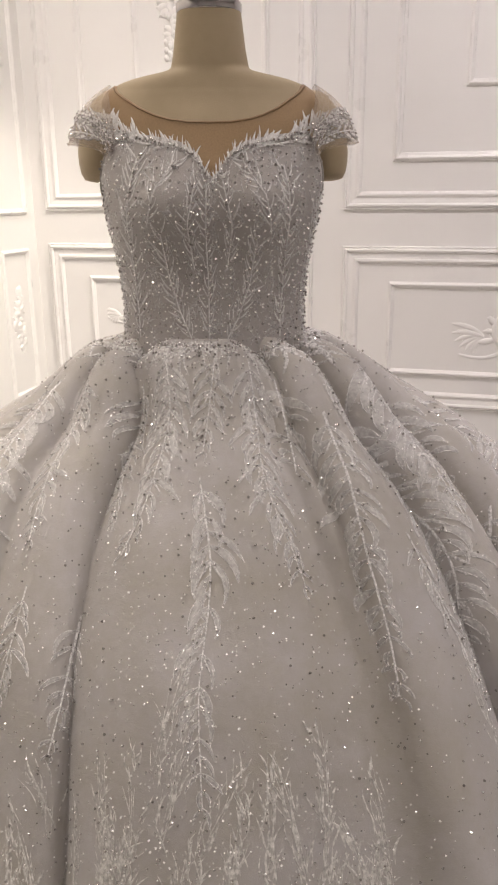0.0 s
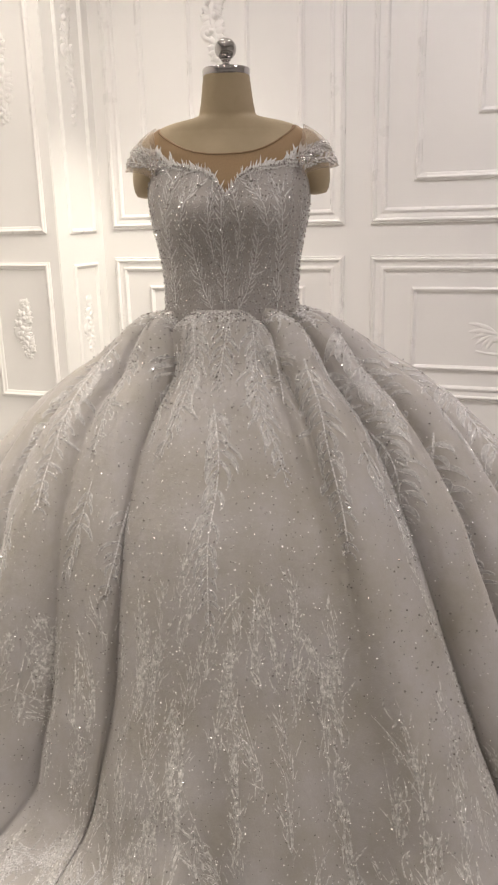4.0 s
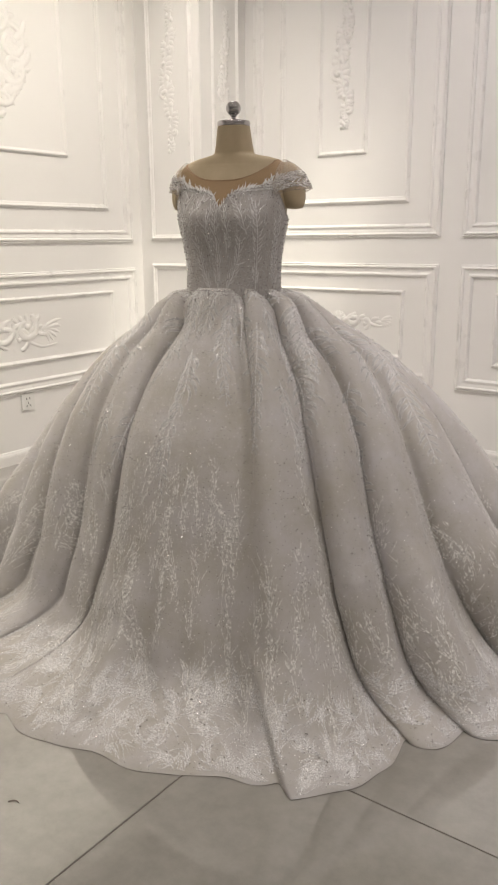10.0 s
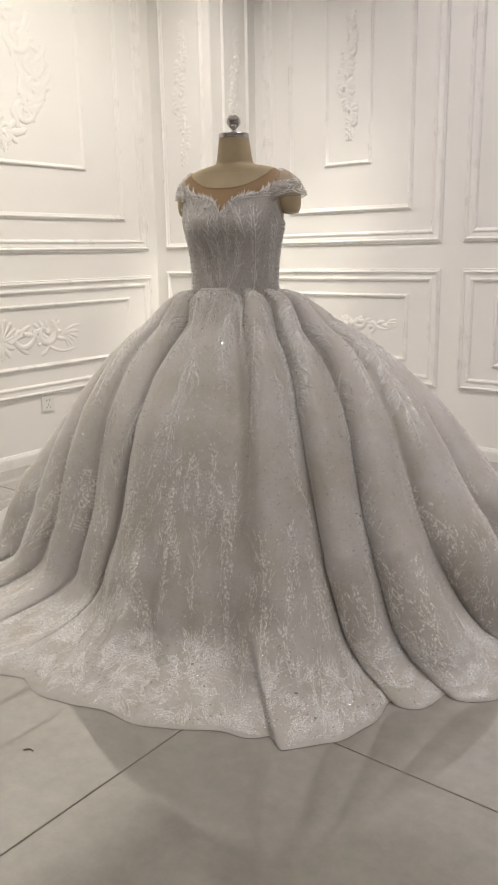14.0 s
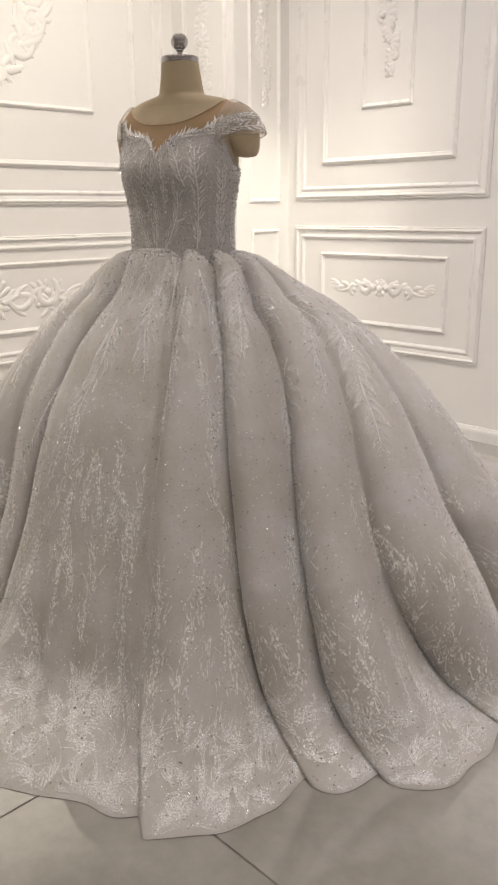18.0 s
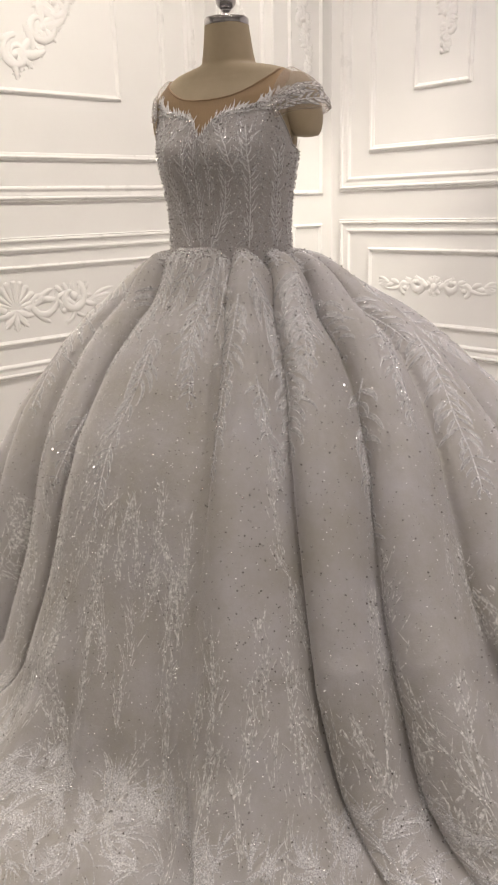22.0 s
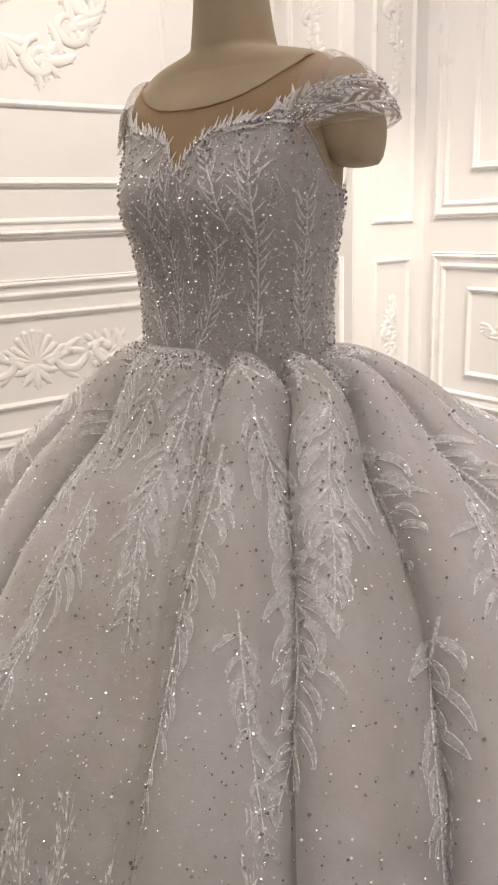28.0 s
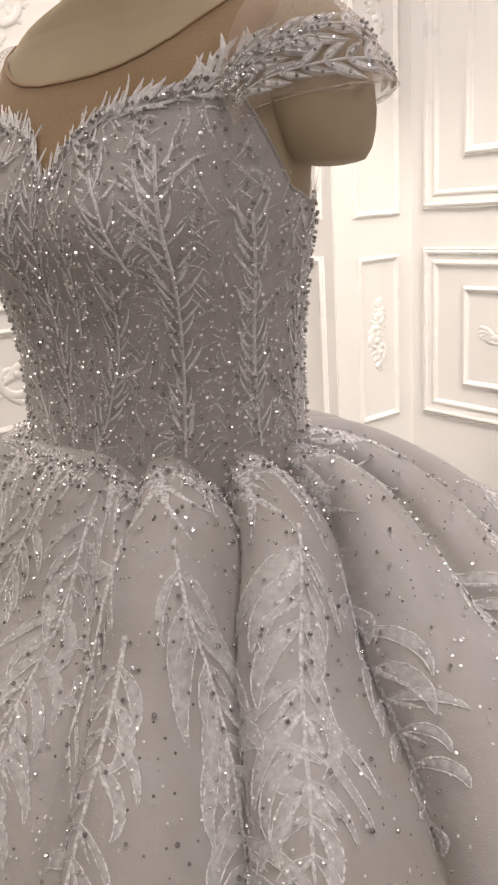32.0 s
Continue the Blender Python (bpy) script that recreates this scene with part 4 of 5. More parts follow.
class Lace:
    """Raised embroidery on a surface: blades and stems in the surface's own pair of numbers."""

    def __init__(self, surf, per_a, per_b, flip):
        self.surf, self.per_a, self.per_b, self.flip = surf, per_a, per_b, flip
        self.q, self.h, self.f, self.spots = [], [], [], []

    def rate(self, p):
        return (self.per_a(p) if callable(self.per_a) else self.per_a), self.per_b

    def ribbon(self, pts, widths, high):
        base = len(self.q)
        n = len(pts)
        for k in range(n):
            ka, kb = self.rate(pts[k])
            p, o = pts[min(k + 1, n - 1)], pts[max(k - 1, 0)]
            da, db = (p[0] - o[0]) / ka, (p[1] - o[1]) / kb
            ln = math.hypot(da, db) or 1
            na, nb = -db / ln * widths[k], da / ln * widths[k]
            for t, hh in ((-1, 0.0002), (0, high), (1, 0.0002)):
                self.q.append((pts[k][0] + t * na * ka, pts[k][1] + t * nb * kb))
                self.h.append(hh)
        for k in range(n - 1):
            for j in (0, 1):
                a = base + 3 * k + j
                self.f.append((a, a + 1, a + 4, a + 3))

    def blade(self, p, angle, length, width, curve, high=0.0022, steps=5, spots=0, root=None, hollow=False):
        """From p, in metres along the cloth; angle 0 runs down, growing towards the first number."""
        pts, ws = [tuple(p)], [width * 0.25]
        a, b = p
        for k in range(1, steps + 1):
            u = k / steps
            angle += curve / steps
            ka, kb = self.rate((a, b))
            a += math.sin(angle) * length / steps * ka
            b += math.cos(angle) * length / steps * kb
            pts.append((a, b))
            ws.append(width * (0.15 + 0.85 * math.sin(math.pi * min(1.0, u ** 0.8))) if k < steps else width * 0.08)
        base = len(self.q)
        if hollow:
            sides = ([], [])
            for k, (p, w) in enumerate(zip(pts, ws)):
                ka, kb = self.rate(p)
                x, o = pts[min(k + 1, steps)], pts[max(k - 1, 0)]
                da, db = (x[0] - o[0]) / ka, (x[1] - o[1]) / kb
                ln = math.hypot(da, db) or 1
                for t, row in zip((-1, 1), sides):
                    row.append((p[0] - t * db / ln * w * ka, p[1] + t * da / ln * w * kb))
            for row in sides:
                start = len(self.q)
                self.ribbon(row, [0.00055 + 0.00025 * math.sin(2.1 * k + len(self.q)) for k in range(steps + 1)], high)
                self.f.append((3 * root + 1, start, start + 2))
            root = None
        else:
            self.ribbon(pts, ws, high)
        if root is not None:
            self.f.append((3 * root + 1, base, base + 2))
        for k in range(spots):
            self.spots.append(pts[min(len(pts) - 1, 1 + int(k * steps / max(1, spots)))])
        return pts

    def mesh(self, name, ea, eb, mat=None):
        q, h = np.array(self.q), np.array(self.h)
        v = self.surf(q) + normals(self.surf, q, ea, eb, self.flip) * (h[:, None] + 0.0006)
        return from_arrays(name, v, self.f, mat or LACE)


def bead_mesh(name, surf, q, radii, ea, eb, flip, sit=0.7, lift=0.0010):
    q, radii = np.array(q, float), np.array(radii)
    c = surf(q) + normals(surf, q, ea, eb, flip) * (radii[:, None] * sit + lift)
    ang = np.random.RandomState(len(q)).uniform(0, 2 * np.pi, (len(q), 2))
    ca, sa, cb, sb = np.cos(ang[:, 0]), np.sin(ang[:, 0]), np.cos(ang[:, 1]), np.sin(ang[:, 1])
    zero, one = 0 * ca, 0 * ca + 1
    turn = np.stack([np.stack([ca, -sa, zero], -1), np.stack([sa, ca, zero], -1), np.stack([zero, zero, one], -1)], 1) @ np.stack(
        [np.stack([one, zero, zero], -1), np.stack([zero, cb, -sb], -1), np.stack([zero, sb, cb], -1)], 1)
    v = c[:, None, :] + np.einsum("nij,kj->nki", turn, ICO) * radii[:, None, None]
    f = ICO_F[None] + (12 * np.arange(len(q)))[:, None, None]
    return from_arrays(name, v.reshape(-1, 3), f.reshape(-1, 3), CRYSTAL, False)


def sequin_mesh(name, surf, q, size, ea, eb, flip, lift=0.0016):
    """Small six-sided spangles, each at its own slant to the cloth."""
    q = np.array(q, float)
    rs = np.random.RandomState(len(q))
    n = normals(surf, q, ea, eb, flip)
    c = surf(q) + n * lift
    n = n + rs.normal(0, 0.36, n.shape)
    n /= np.linalg.norm(n, axis=1)[:, None]
    a = np.cross(n, rs.normal(0, 1, n.shape))
    a /= np.linalg.norm(a, axis=1)[:, None]
    b = np.cross(n, a)
    r = size * rs.uniform(0.7, 1.25, len(q))
    ang = np.arange(6) * math.pi / 3
    v = c[:, None] + r[:, None, None] * (a[:, None] * np.cos(ang)[None, :, None] + b[:, None] * np.sin(ang)[None, :, None])
    f = np.arange(6)[None] + 6 * np.arange(len(q))[:, None]
    return from_arrays(name, v.reshape(-1, 3), f, SEQUIN, False)


SKIRT_A = lambda p: math.degrees(1) / max(0.13, float(bell(p[0], height(p[1]))))
rng = random.Random(11)
skirt_spots = []


def along(path, n):
    """n even points of a path of (degrees, height) on the skirt, as (degrees, length down)."""
    pts = np.array([(a, down(z)) for a, z in path], float)
    d = np.concatenate([[0], np.cumsum(np.hypot(np.diff(pts[:, 0]) * 0.009, np.diff(pts[:, 1])))])
    u = np.linspace(0, d[-1], n)
    k = np.exp(-0.5 * (np.arange(-4, 5) / 2.0) ** 2)
    cols = []
    for c in (0, 1):
        y = np.interp(u, d, pts[:, c])
        cols.append(np.convolve(np.pad(y, 4, mode="reflect", reflect_type="odd"), k / k.sum(), mode="valid"))
    return np.stack(cols, -1), d[-1]


sequin_spots = []


def frond(path, size=0.060, seed=0):
    """A fern-like spray: a stem with broad curved leaflets on both sides, each with crystals."""
    r = random.Random(seed)
    _, length = along(path, 8)
    n = max(7, int(length / 0.0185))
    pts, _ = along(path, n)
    lace, net = Lace(skirt_surf, SKIRT_A, 1.0, -1), Lace(skirt_surf, SKIRT_A, 1.0, -1)
    lace.ribbon([tuple(p) for p in pts], [0.0016 * (1 - 0.5 * k / n) for k in range(n)], 0.0016)
    for k in range(1, n):
        u = k / (n - 1)
        ka = SKIRT_A(pts[k])
        heading = math.atan2((pts[k][0] - pts[k - 1][0]) / ka, pts[k][1] - pts[k - 1][1])
        for side in (-1, 1):
            if r.random() < 0.08:
                continue
            ln = 1.0 * size * (0.60 + 0.40 * math.sin(math.pi * min(1, 0.2 + u * 0.75))) * (1 - 0.45 * u ** 3) * r.uniform(0.72, 1.15)
            lean, wide, bend = heading + side * r.uniform(0.85, 1.35), ln * r.uniform(0.060, 0.100), -side * r.uniform(0.6, 1.6)
            lace.blade(pts[k], lean, ln, wide, bend, r.uniform(0.0009, 0.0014), 6, r.choice((0, 1, 1, 2)), k, True)
            net.blade(pts[k], lean, ln, wide, bend, 0.0011, 6, 3)
            if r.random() < 0.6:
                lace.blade(pts[k], heading + side * r.uniform(0.3, 0.6), ln * 0.55, ln * 0.035, side * r.uniform(-0.2, 0.5), 0.0010, 4, 0, k)
    skirt_spots.extend(lace.spots)
    sequin_spots.extend((p[0] + r.gauss(0, 0.3), p[1] + r.gauss(0, 0.004)) for p in net.spots if r.random() < 0.9)
    return lace, net


FRONDS = [
    ([(-26, 0.983), (-19.5, 0.911), (-20, 0.811), (-24, 0.765)], 0.056), ([(17, 0.98), (15.5, 0.91), (10.5, 0.845), (14, 0.795), (15.5, 0.735)], 0.056),
    ([(-6.5, 0.845), (-3, 0.775), (-4, 0.70), (-6, 0.65), (-5, 0.52)], 0.062), ([(34, 0.92), (28, 0.79), (26.5, 0.705), (24.5, 0.64)], 0.052),
    ([(-62, 0.95), (-57, 0.92), (-52, 0.845), (-47, 0.77)], 0.050), ([(-43, 0.72), (-41.5, 0.642), (-43, 0.56)], 0.050), ([(-42, 0.95), (-35, 0.87), (-31, 0.80)], 0.046),
    ([(40.5, 0.967), (43.5, 0.927), (47.5, 0.90), (46, 0.855), (46, 0.795), (44, 0.74), (39.5, 0.675)], 0.068), ([(66, 0.965), (58, 0.917), (54.5, 0.88), (50, 0.80)], 0.062),
    ([(66, 0.79), (60, 0.735), (57, 0.66), (55, 0.56)], 0.056), ([(84, 0.87), (80.5, 0.841), (73, 0.791), (69, 0.71)], 0.054), ([(93, 0.83), (89, 0.80), (80, 0.695), (75.5, 0.59)], 0.056),
    ([(36, 0.80), (36.5, 0.73), (38, 0.64)], 0.042), ([(76, 0.95), (71, 0.89), (67, 0.84)], 0.048), ([(98, 0.93), (93, 0.87), (89, 0.82)], 0.048),
    ([(104, 0.80), (98, 0.70), (94, 0.60)], 0.050), ([(108, 0.93), (103, 0.86), (100, 0.78)], 0.048), ([(118, 0.90), (114, 0.80), (111, 0.68)], 0.050),
    ([(-74, 0.94), (-67, 0.87), (-58, 0.77), (-53, 0.67)], 0.050), ([(-88, 0.93), (-79, 0.85), (-70, 0.74), (-65, 0.64)], 0.050),
    ([(-102, 0.92), (-94, 0.84), (-86, 0.72)], 0.048), ([(130, 0.92), (126, 0.80), (124, 0.68)], 0.048), ([(-58, 0.66), (-56, 0.58), (-56, 0.50)], 0.044),
    ([(0, 0.985), (-4, 0.93), (-6, 0.87)], 0.044), ([(27, 0.97), (25, 0.91), (22.5, 0.86)], 0.044), ([(-33, 0.70), (-32, 0.62), (-32.5, 0.54)], 0.042),
]
for k, (path, size) in enumerate(FRONDS):
    lace, net = frond(path, size, k)
    spray = part("lace_frond", lace.mesh("lace_frond", 0.15, 0.002, OUTLINE), gown)
    part("leaf_net", net.mesh("leaf_net", 0.15, 0.002, SATIN_NET), spray, "sheer white satin leaves")

# feathery plumes that climb from the hem, in loose columns with bare cloth between them
HEM = float(down(0.008))
wisps = Lace(skirt_surf, SKIRT_A, 1.0, -1)


def plume(a, foot, rise, thick):
    """Long fine strokes along a rising axis, fanning out a little, with a few spangles."""
    lean, bend = math.pi + rng.gauss(0, 0.14), rng.gauss(0, 0.30)
    axis = [(a, foot)]
    turn = lean
    steps = 10
    for k in range(steps):
        turn += bend / steps
        ka = SKIRT_A(axis[-1])
        axis.append((axis[-1][0] + math.sin(turn) * rise / steps * ka, max(0.05, axis[-1][1] + math.cos(turn) * rise / steps)))
    for j in range(2):
        wisps.blade((a + rng.gauss(0, 0.25), foot - rng.uniform(0, 0.2) * rise), lean + rng.gauss(0, 0.05), rise * rng.uniform(0.6, 0.95), rng.uniform(0.0007, 0.0011) * thick, bend, 0.0007, 9)
    for k in range(int(rise / 0.0056)):
        u = rng.random() ** 0.9
        i = min(steps - 1, int(u * steps))
        p = (axis[i][0] + rng.gauss(0, 0.5), axis[i][1])
        side = rng.choice((-1, 1))
        wisps.blade((p[0] + rng.gauss(0, 0.35), p[1] + rng.gauss(0, 0.006)), lean + bend * u + side * rng.uniform(0.08, 0.60), rng.uniform(0.016, 0.050) * (1.1 - 0.4 * u), rng.uniform(0.0006, 0.0016) * thick,
                    -side * rng.uniform(-0.3, 1.1), rng.uniform(0.0004, 0.0009), 5, 1 if rng.random() < 0.10 else 0)
        if rng.random() < 0.75:
            sequin_spots.append((p[0] + rng.gauss(0, 0.9), p[1] + rng.gauss(0, 0.012)))


column = -106.0
while column < 128:
    front = abs(column + 2) < 60
    for z0, chance in ((0.055, 0.95), (0.15, 0.9), (0.27, 0.85 if front else 0.7), (0.40, 0.60 if front else 0.40), (0.50, 0.22 if front else 0.12)):
        if rng.random() < chance:
            plume(column + rng.gauss(0, 0.9), float(down(max(0.03, z0 + rng.gauss(0, 0.035)))), rng.uniform(0.11, 0.24), rng.uniform(0.75, 1.25))
    column += rng.uniform(2.4, 4.2) * (1.25 if front else 1.0)
part("hem_embroidery", wisps.mesh("hem_embroidery", 0.15, 0.002, SOFT_LACE), gown, "feathery white embroidery climbing from the hem", kind="stuff")
skirt_spots.extend(wisps.spots)

# swirling bursts along the hem
bursts = Lace(skirt_surf, SKIRT_A, 1.0, -1)
for k in range(680):
    a = -106 + 234 * (k + rng.uniform(0, 1)) / 680
    p = (a, HEM - 0.006 - 0.20 * rng.random() ** 1.25)
    spin, lean = rng.choice((-1, 1)), math.pi + rng.gauss(0, 1.1)
    count = rng.randint(8, 13)
    for j in range(count):
        u = j / (count - 1) - 0.5
        q = (p[0] + 0.8 * u, p[1] + rng.gauss(0, 0.004))
        bursts.blade(q, lean + 1.1 * u + rng.gauss(0, 0.08), rng.uniform(0.026, 0.066), rng.uniform(0.0008, 0.0019), spin * rng.uniform(0.5, 1.3), rng.uniform(0.0003, 0.0009), 7, 1 if rng.random() < 0.3 else 0)
for i in range(len(bursts.q)):
    bursts.q[i] = (bursts.q[i][0], min(bursts.q[i][1], HEM - 0.002))
part("hem_lace", bursts.mesh("hem_lace", 0.15, 0.002, FINE_LACE), gown, "dense swirling white lace along the hem", kind="stuff")
skirt_spots.extend(p for p in bursts.spots if rng.random() < 0.35)
sequin_spots.extend((p[0] + rng.gauss(0, 0.4), p[1] + rng.gauss(0, 0.004)) for p in bursts.spots)

# crystals over the skirt: an uneven scatter, closer near the waist and low down
scatter = []
s = 0.012
while s < HEM - 0.01:
    gap = 0.026 if s < 0.9 else 0.030
    if s < 0.16:
        gap = 0.015
    r_here = float(bell(0, height(s)))
    step = math.degrees(gap / r_here)
    a = -108 + rng.uniform(0, step)
    while a < 130:
        if rng.random() < 0.80:
            scatter.append((a + rng.gauss(0, step * 0.26), s + rng.gauss(0, gap * 0.26)))
        a += step
    s += gap * 0.88
radii = [rng.choice((0.0015, 0.0018, 0.0020)) * (0.92 if b > 0.75 else 1.0) for a, b in scatter]
for a, b in skirt_spots:
    if b < HEM - 0.003:
        scatter.append((a, b))
        radii.append(rng.choice((0.0013, 0.0017, 0.0020)) * (0.9 if b > 0.75 else 1.0))
part("skirt_beading", bead_mesh("skirt_beading", skirt_surf, scatter, radii, 0.15, 0.002, -1), gown, "small silver crystals sewn over the skirt", kind="stuff")
sequin_spots += [(rng.uniform(-106, 128), 0.02 + (HEM - 0.02) * rng.random() ** 0.8) for _ in range(6500)]
sequin_spots = [p for p in sequin_spots if p[1] < HEM - 0.003]
part("skirt_glitter", sequin_mesh("skirt_glitter", skirt_surf, sequin_spots, 0.0012, 0.15, 0.002, -1), gown, "tiny silver spangles on the skirt lace", kind="stuff")

# lace leaves that fall from the waist over the pleats
waist = Lace(skirt_surf, SKIRT_A, 1.0, -1)
a = -104.0
while a < 126:
    ln = rng.uniform(0.030, 0.075)
    waist.blade((a, 0.002), rng.gauss(0, 0.35), ln, ln * 0.035, rng.gauss(0, 0.6), 0.0016, 5, 1)
    waist.blade((a + 1.5, 0.004), rng.gauss(0, 0.6), ln * 0.6, ln * 0.05, rng.gauss(0, 0.6), 0.0014, 4, 1)
    a += rng.uniform(1.6, 3.6)
part("waist_lace", waist.mesh("waist_lace", 0.15, 0.002, OUTLINE), gown, "beaded lace falling from the waist seam", kind="stuff")
spots = waist.spots + [(rng.uniform(-106, 128), abs(rng.gauss(0, 0.030)) + 0.001) for _ in range(380)]
part("waist_beading", bead_mesh("waist_beading", skirt_surf, spots, [rng.choice((0.0014, 0.0018, 0.0021)) for _ in spots], 0.15, 0.002, -1), gown, "silver crystals along the waist seam", kind="stuff")

# bodice embroidery: upright stems with curved leaflets
TORSO_A = math.degrees(1 / 0.145)
body_spots = []


def bodice_frond(path, size, seed):
    r = random.Random(seed)
    pts0 = np.array(path, float)
    d = np.concatenate([[0], np.cumsum(np.hypot(np.diff(pts0[:, 0]) / TORSO_A, np.diff(pts0[:, 1])))])
    n = max(6, int(d[-1] / 0.0095))
    u = np.linspace(0, d[-1], n)
    pts = np.stack([np.interp(u, d, pts0[:, 0]), np.interp(u, d, pts0[:, 1])], -1)
    lace = Lace(torso_surf, TORSO_A, -1.0, 1)
    lace.ribbon([tuple(p) for p in pts], [0.0014] * n, 0.0016)
    for k in range(1, n):
        heading = math.atan2((pts[k][0] - pts[k - 1][0]) / TORSO_A, -(pts[k][1] - pts[k - 1][1]))
        for side in (-1, 1):
            if r.random() < 0.15:
                continue
            ln = size * r.uniform(0.7, 1.3)
            lace.blade(pts[k], heading + side * r.uniform(0.7, 1.10), ln, ln * 0.048, -side * r.uniform(0.2, 1.0), r.uniform(0.0005, 0.0009), 5, 1, k)
    body_spots.extend(lace.spots)
    return lace


BODICE_FRONDS = [
    ([(-4, 1.00), (-4, 1.08), (-5, 1.15), (-4, 1.215)], 0.026), ([(-16, 0.995), (-26, 1.04), (-33, 1.09), (-36, 1.15)], 0.030),
    ([(8, 0.995), (18, 1.03), (27, 1.08), (31, 1.14)], 0.028), ([(-44, 1.16), (-38, 1.21), (-26, 1.245)], 0.028), ([(40, 1.15), (36, 1.20), (24, 1.245)], 0.028),
    ([(-58, 1.00), (-60, 1.08), (-58, 1.16), (-52, 1.25)], 0.028), ([(50, 1.00), (52, 1.07), (52, 1.15), (50, 1.24)], 0.028),
    ([(78, 1.00), (77, 1.07), (76, 1.14), (74, 1.19)], 0.026), ([(-82, 1.00), (-82, 1.08), (-80, 1.19)], 0.026), ([(100, 1.00), (100, 1.08), (98, 1.17)], 0.026),
    ([(120, 1.00), (120, 1.1), (120, 1.20)], 0.026), ([(-14, 1.10), (-18, 1.16), (-12, 1.22)], 0.024), ([(10, 1.10), (14, 1.16), (8, 1.22)], 0.024),
]
for k, (path, size) in enumerate(BODICE_FRONDS):
    part("bodice_frond", bodice_frond(path, size, 100 + k).mesh("bodice_frond", 0.2, 0.001, LACE), gown)

# loose lacy ground between the stems
ground = Lace(torso_surf, TORSO_A, -1.0, 1)
for k in range(1300):
    a = rng.uniform(-104, 138)
    top = float(bodice_top(np.radians(a)))
    z = rng.uniform(0.99, top - 0.012)
    ground.blade((a, z), math.pi + (1 if math.sin(a * 0.42) > 0 else -1) * rng.uniform(0.5, 1.0), rng.uniform(0.012, 0.028), rng.uniform(0.0005, 0.0015), rng.uniform(-1.0, 1.0), 0.0006, 4, 0)
part("bodice_lace", ground.mesh("bodice_lace", 0.2, 0.001, FINE_LACE), gown, "fine white thread lace on the bodice", kind="stuff")

# pointed leaves that stand above the bodice's edge
edge_lace = Lace(torso_surf, TORSO_A, -1.0, 1)
a = -66.0
while a < 66:
    top = float(bodice_top(np.radians(a)))
    lean = math.pi - 0.9 * math.sin(math.radians(a * 1.3)) + rng.gauss(0, 0.16)
    ln = rng.uniform(0.014, 0.029)
    edge_lace.blade((a, top - 0.010), lean, ln, ln * rng.uniform(0.06, 0.10), rng.gauss(0, 0.4), 0.0014, 6, 1)
    edge_lace.blade((a + 0.9, top - 0.012), lean + rng.choice((-0.6, 0.6)), ln * 0.8, ln * 0.07, rng.gauss(0, 0.5), 0.0012, 5, 1)
    a += rng.uniform(1.7, 3.0)
# the lace climbs along each armhole to the shoulder
for s in (-1, 1):
    for k in range(34):
        u = rng.random()
        at = (s * (56 + 22 * u + rng.gauss(0, 1.5)) + 1, 1.274 + 0.030 * u ** 1.2 + rng.gauss(0, 0.005))
        ln = rng.uniform(0.014, 0.028)
        edge_lace.blade(at, math.pi - s * 0.6 + rng.gauss(0, 0.35), ln, ln * rng.uniform(0.07, 0.12), rng.gauss(0, 0.5), 0.0014, 5, 1)
part("edge_lace", edge_lace.mesh("edge_lace", 0.2, 0.001), gown, "pointed beaded lace leaves along the neckline edge")
body_spots.extend(edge_lace.spots)

beads = []
z = 0.992
row = 0
while z < 1.285:
    a = -112 + (row % 2) * 1.9
    while a < 140:
        if z < float(bodice_top(np.radians(a))) - 0.004 and rng.random() < 0.86:
            beads.append((a + rng.gauss(0, 1.0), z + rng.gauss(0, 0.0024)))
        a += 4.3
    z += 0.0098
    row += 1
beads += body_spots[::2]
glints = [(rng.uniform(-104, 138), rng.uniform(0.99, 1.27)) for _ in range(900)] + body_spots[::2]
glints = [p for p in glints if p[1] < float(bodice_top(np.radians(p[0]))) + 0.004]
part("bodice_glitter", sequin_mesh("bodice_glitter", torso_surf, glints, 0.0010, 0.2, 0.001, 1), gown, "tiny silver spangles on the bodice", kind="stuff")
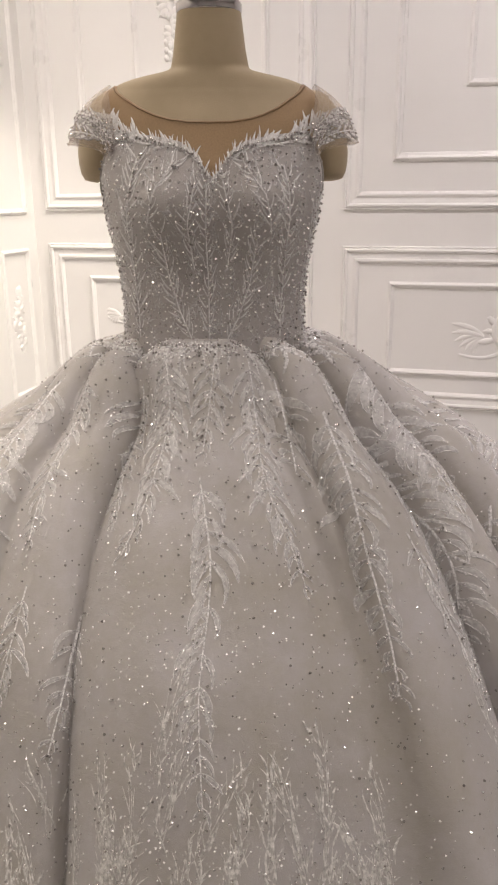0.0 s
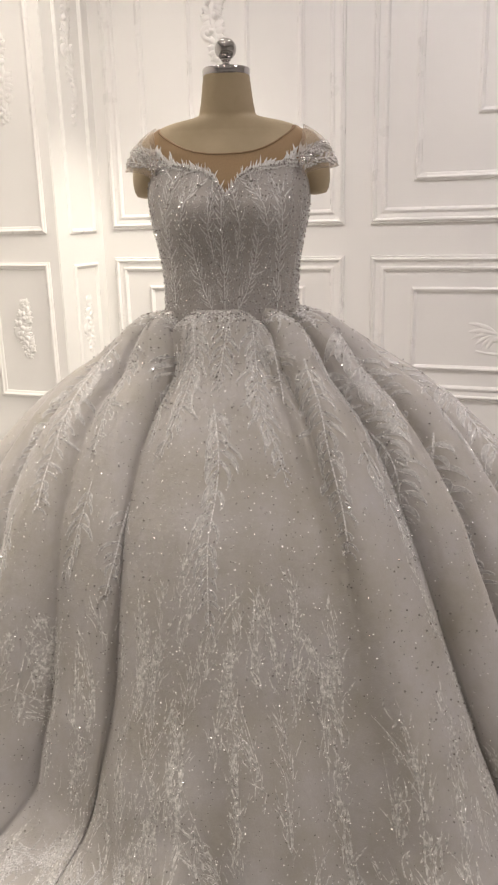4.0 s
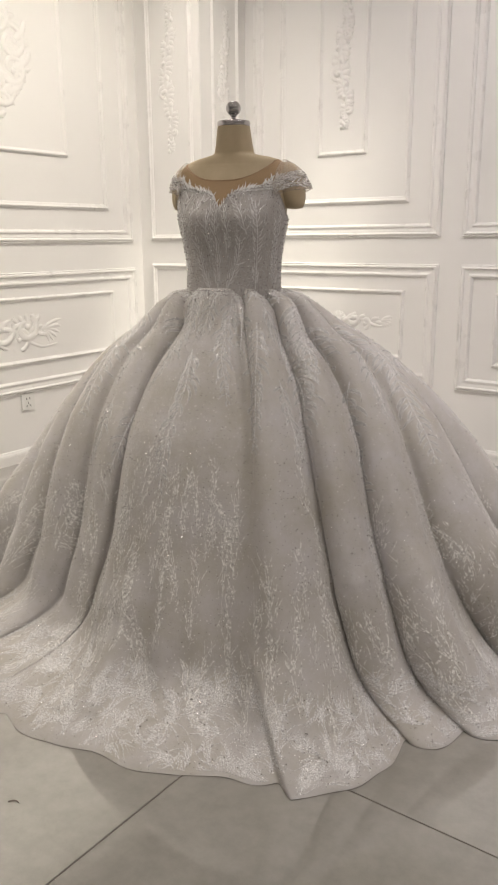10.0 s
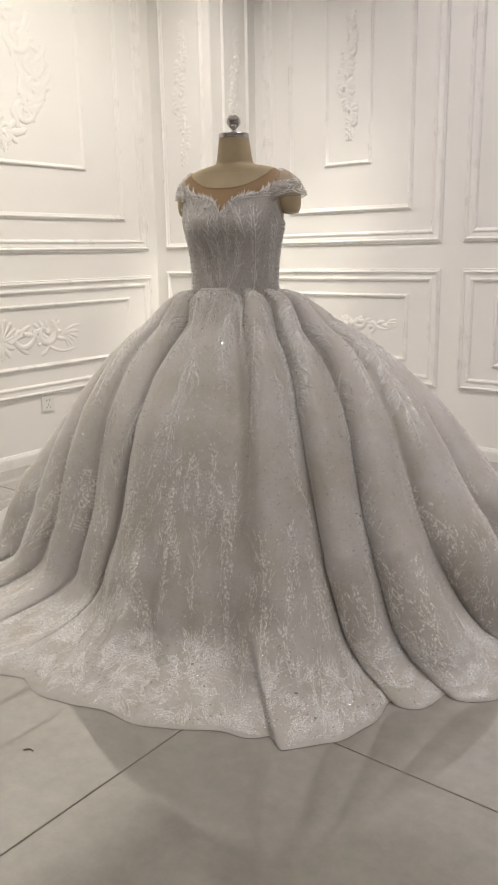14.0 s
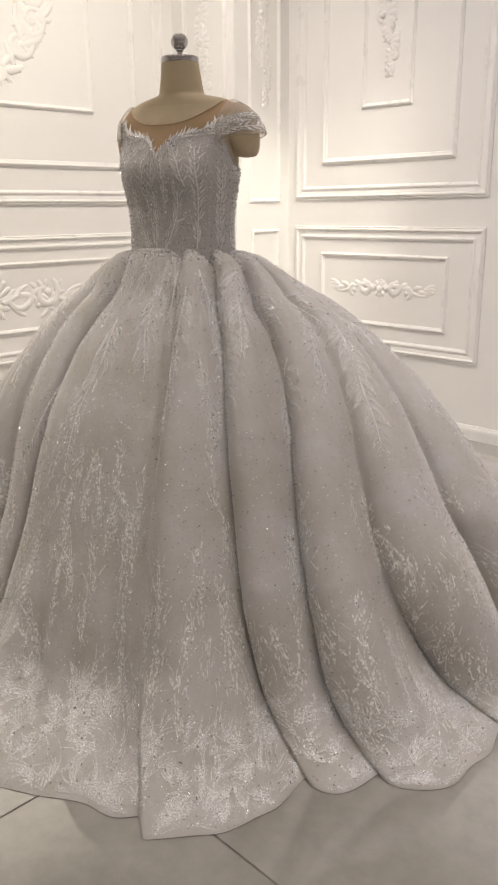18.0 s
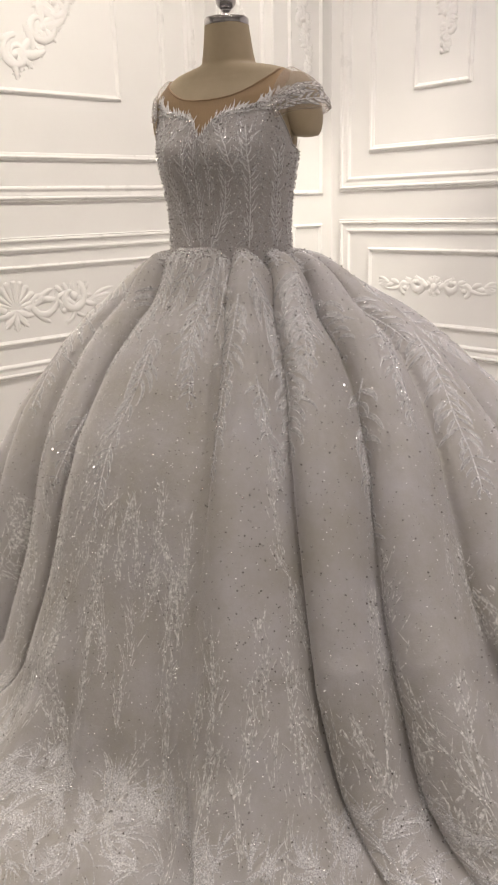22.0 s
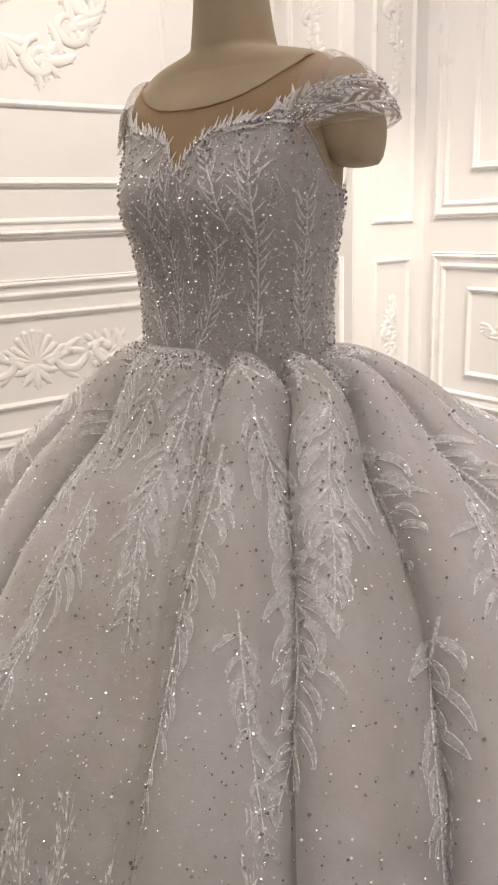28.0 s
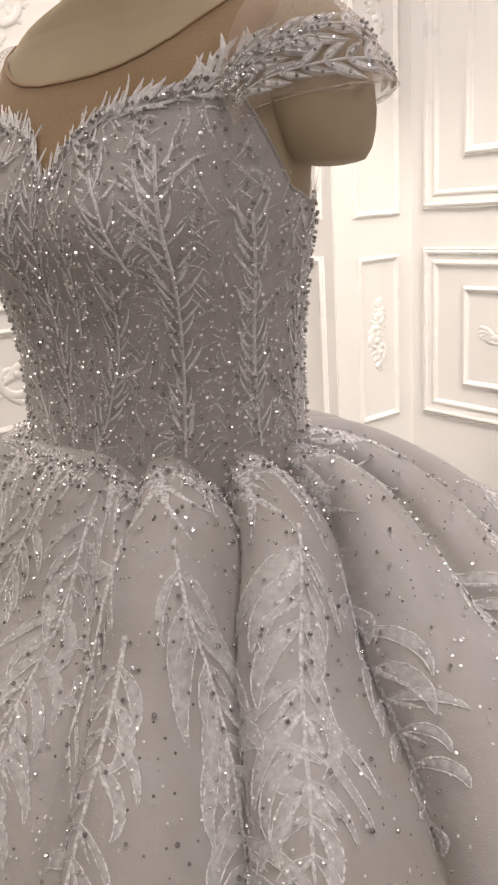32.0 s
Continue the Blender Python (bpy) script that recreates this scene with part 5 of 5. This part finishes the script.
part("bodice_beading", bead_mesh("bodice_beading", torso_surf, beads, [rng.choice((0.0015, 0.0018, 0.0021)) for _ in beads], 0.2, 0.001, 1, 0.8, 0.0012), gown, "dense silver crystals over the bodice", kind="stuff")

# lace leaves and crystals on each cap sleeve
for s in (-1, 1):
    cap = Lace(cap_surf(s), 8.5, 11.0, -s)
    net = Lace(cap_surf(s), 8.5, 11.0, -s)
    for path in ([(-1.0, 0.20), (-0.55, 0.50), (-0.05, 0.62), (0.40, 0.62)], [(-0.95, 0.72), (-0.5, 0.80), (-0.05, 0.86), (0.25, 0.86)],
                 [(-1.0, 0.40), (-0.75, 0.56), (-0.40, 0.60)]):
        way = np.array(path)
        n = 13
        stem = np.stack([np.interp(np.linspace(0, 1, n), np.linspace(0, 1, len(way)), way[:, i]) for i in (0, 1)], -1)
        cap.ribbon([tuple(p) for p in stem], [0.0009] * n, 0.0014)
        for k in range(n):
            o, p = stem[max(k - 1, 0)], stem[min(k + 1, n - 1)]
            heading = math.atan2((p[0] - o[0]) / 8.5, (p[1] - o[1]) / 11.0)
            for side in (-1, 1):
                lean, ln, bend = heading + side * rng.uniform(0.5, 0.85), rng.uniform(0.017, 0.026), -side * rng.uniform(0.2, 0.7)
                cap.blade(stem[k], lean, ln, ln * 0.11, bend, 0.0012, 5, 2, None, False) if rng.random() < 0.4 else cap.blade(stem[k], lean, ln, ln * 0.05, bend, 0.0012, 5, 2)
                net.blade(stem[k], lean, ln * 1.05, ln * 0.15, bend, 0.0008, 5, 0)
    part("leaf_net", net.mesh("leaf_net", 0.01, 0.01, SATIN_NET), caps[s], "sheer white satin leaves")
    part("cap_lace", cap.mesh("cap_lace", 0.01, 0.01), caps[s])
    part("cap_beading", bead_mesh("cap_beading", cap_surf(s), cap.spots, [0.0017] * len(cap.spots), 0.01, 0.01, -s), caps[s], kind="stuff")
    rim = Lace(cap_surf(s), 8.5, 11.0, -s)
    rim.ribbon([(v, 0.995) for v in np.linspace(-0.98, 0.98, 40)], [0.0010] * 40, 0.0012)
    part("cap_rim", rim.mesh("cap_rim", 0.01, 0.01, CAP_NET), caps[s])
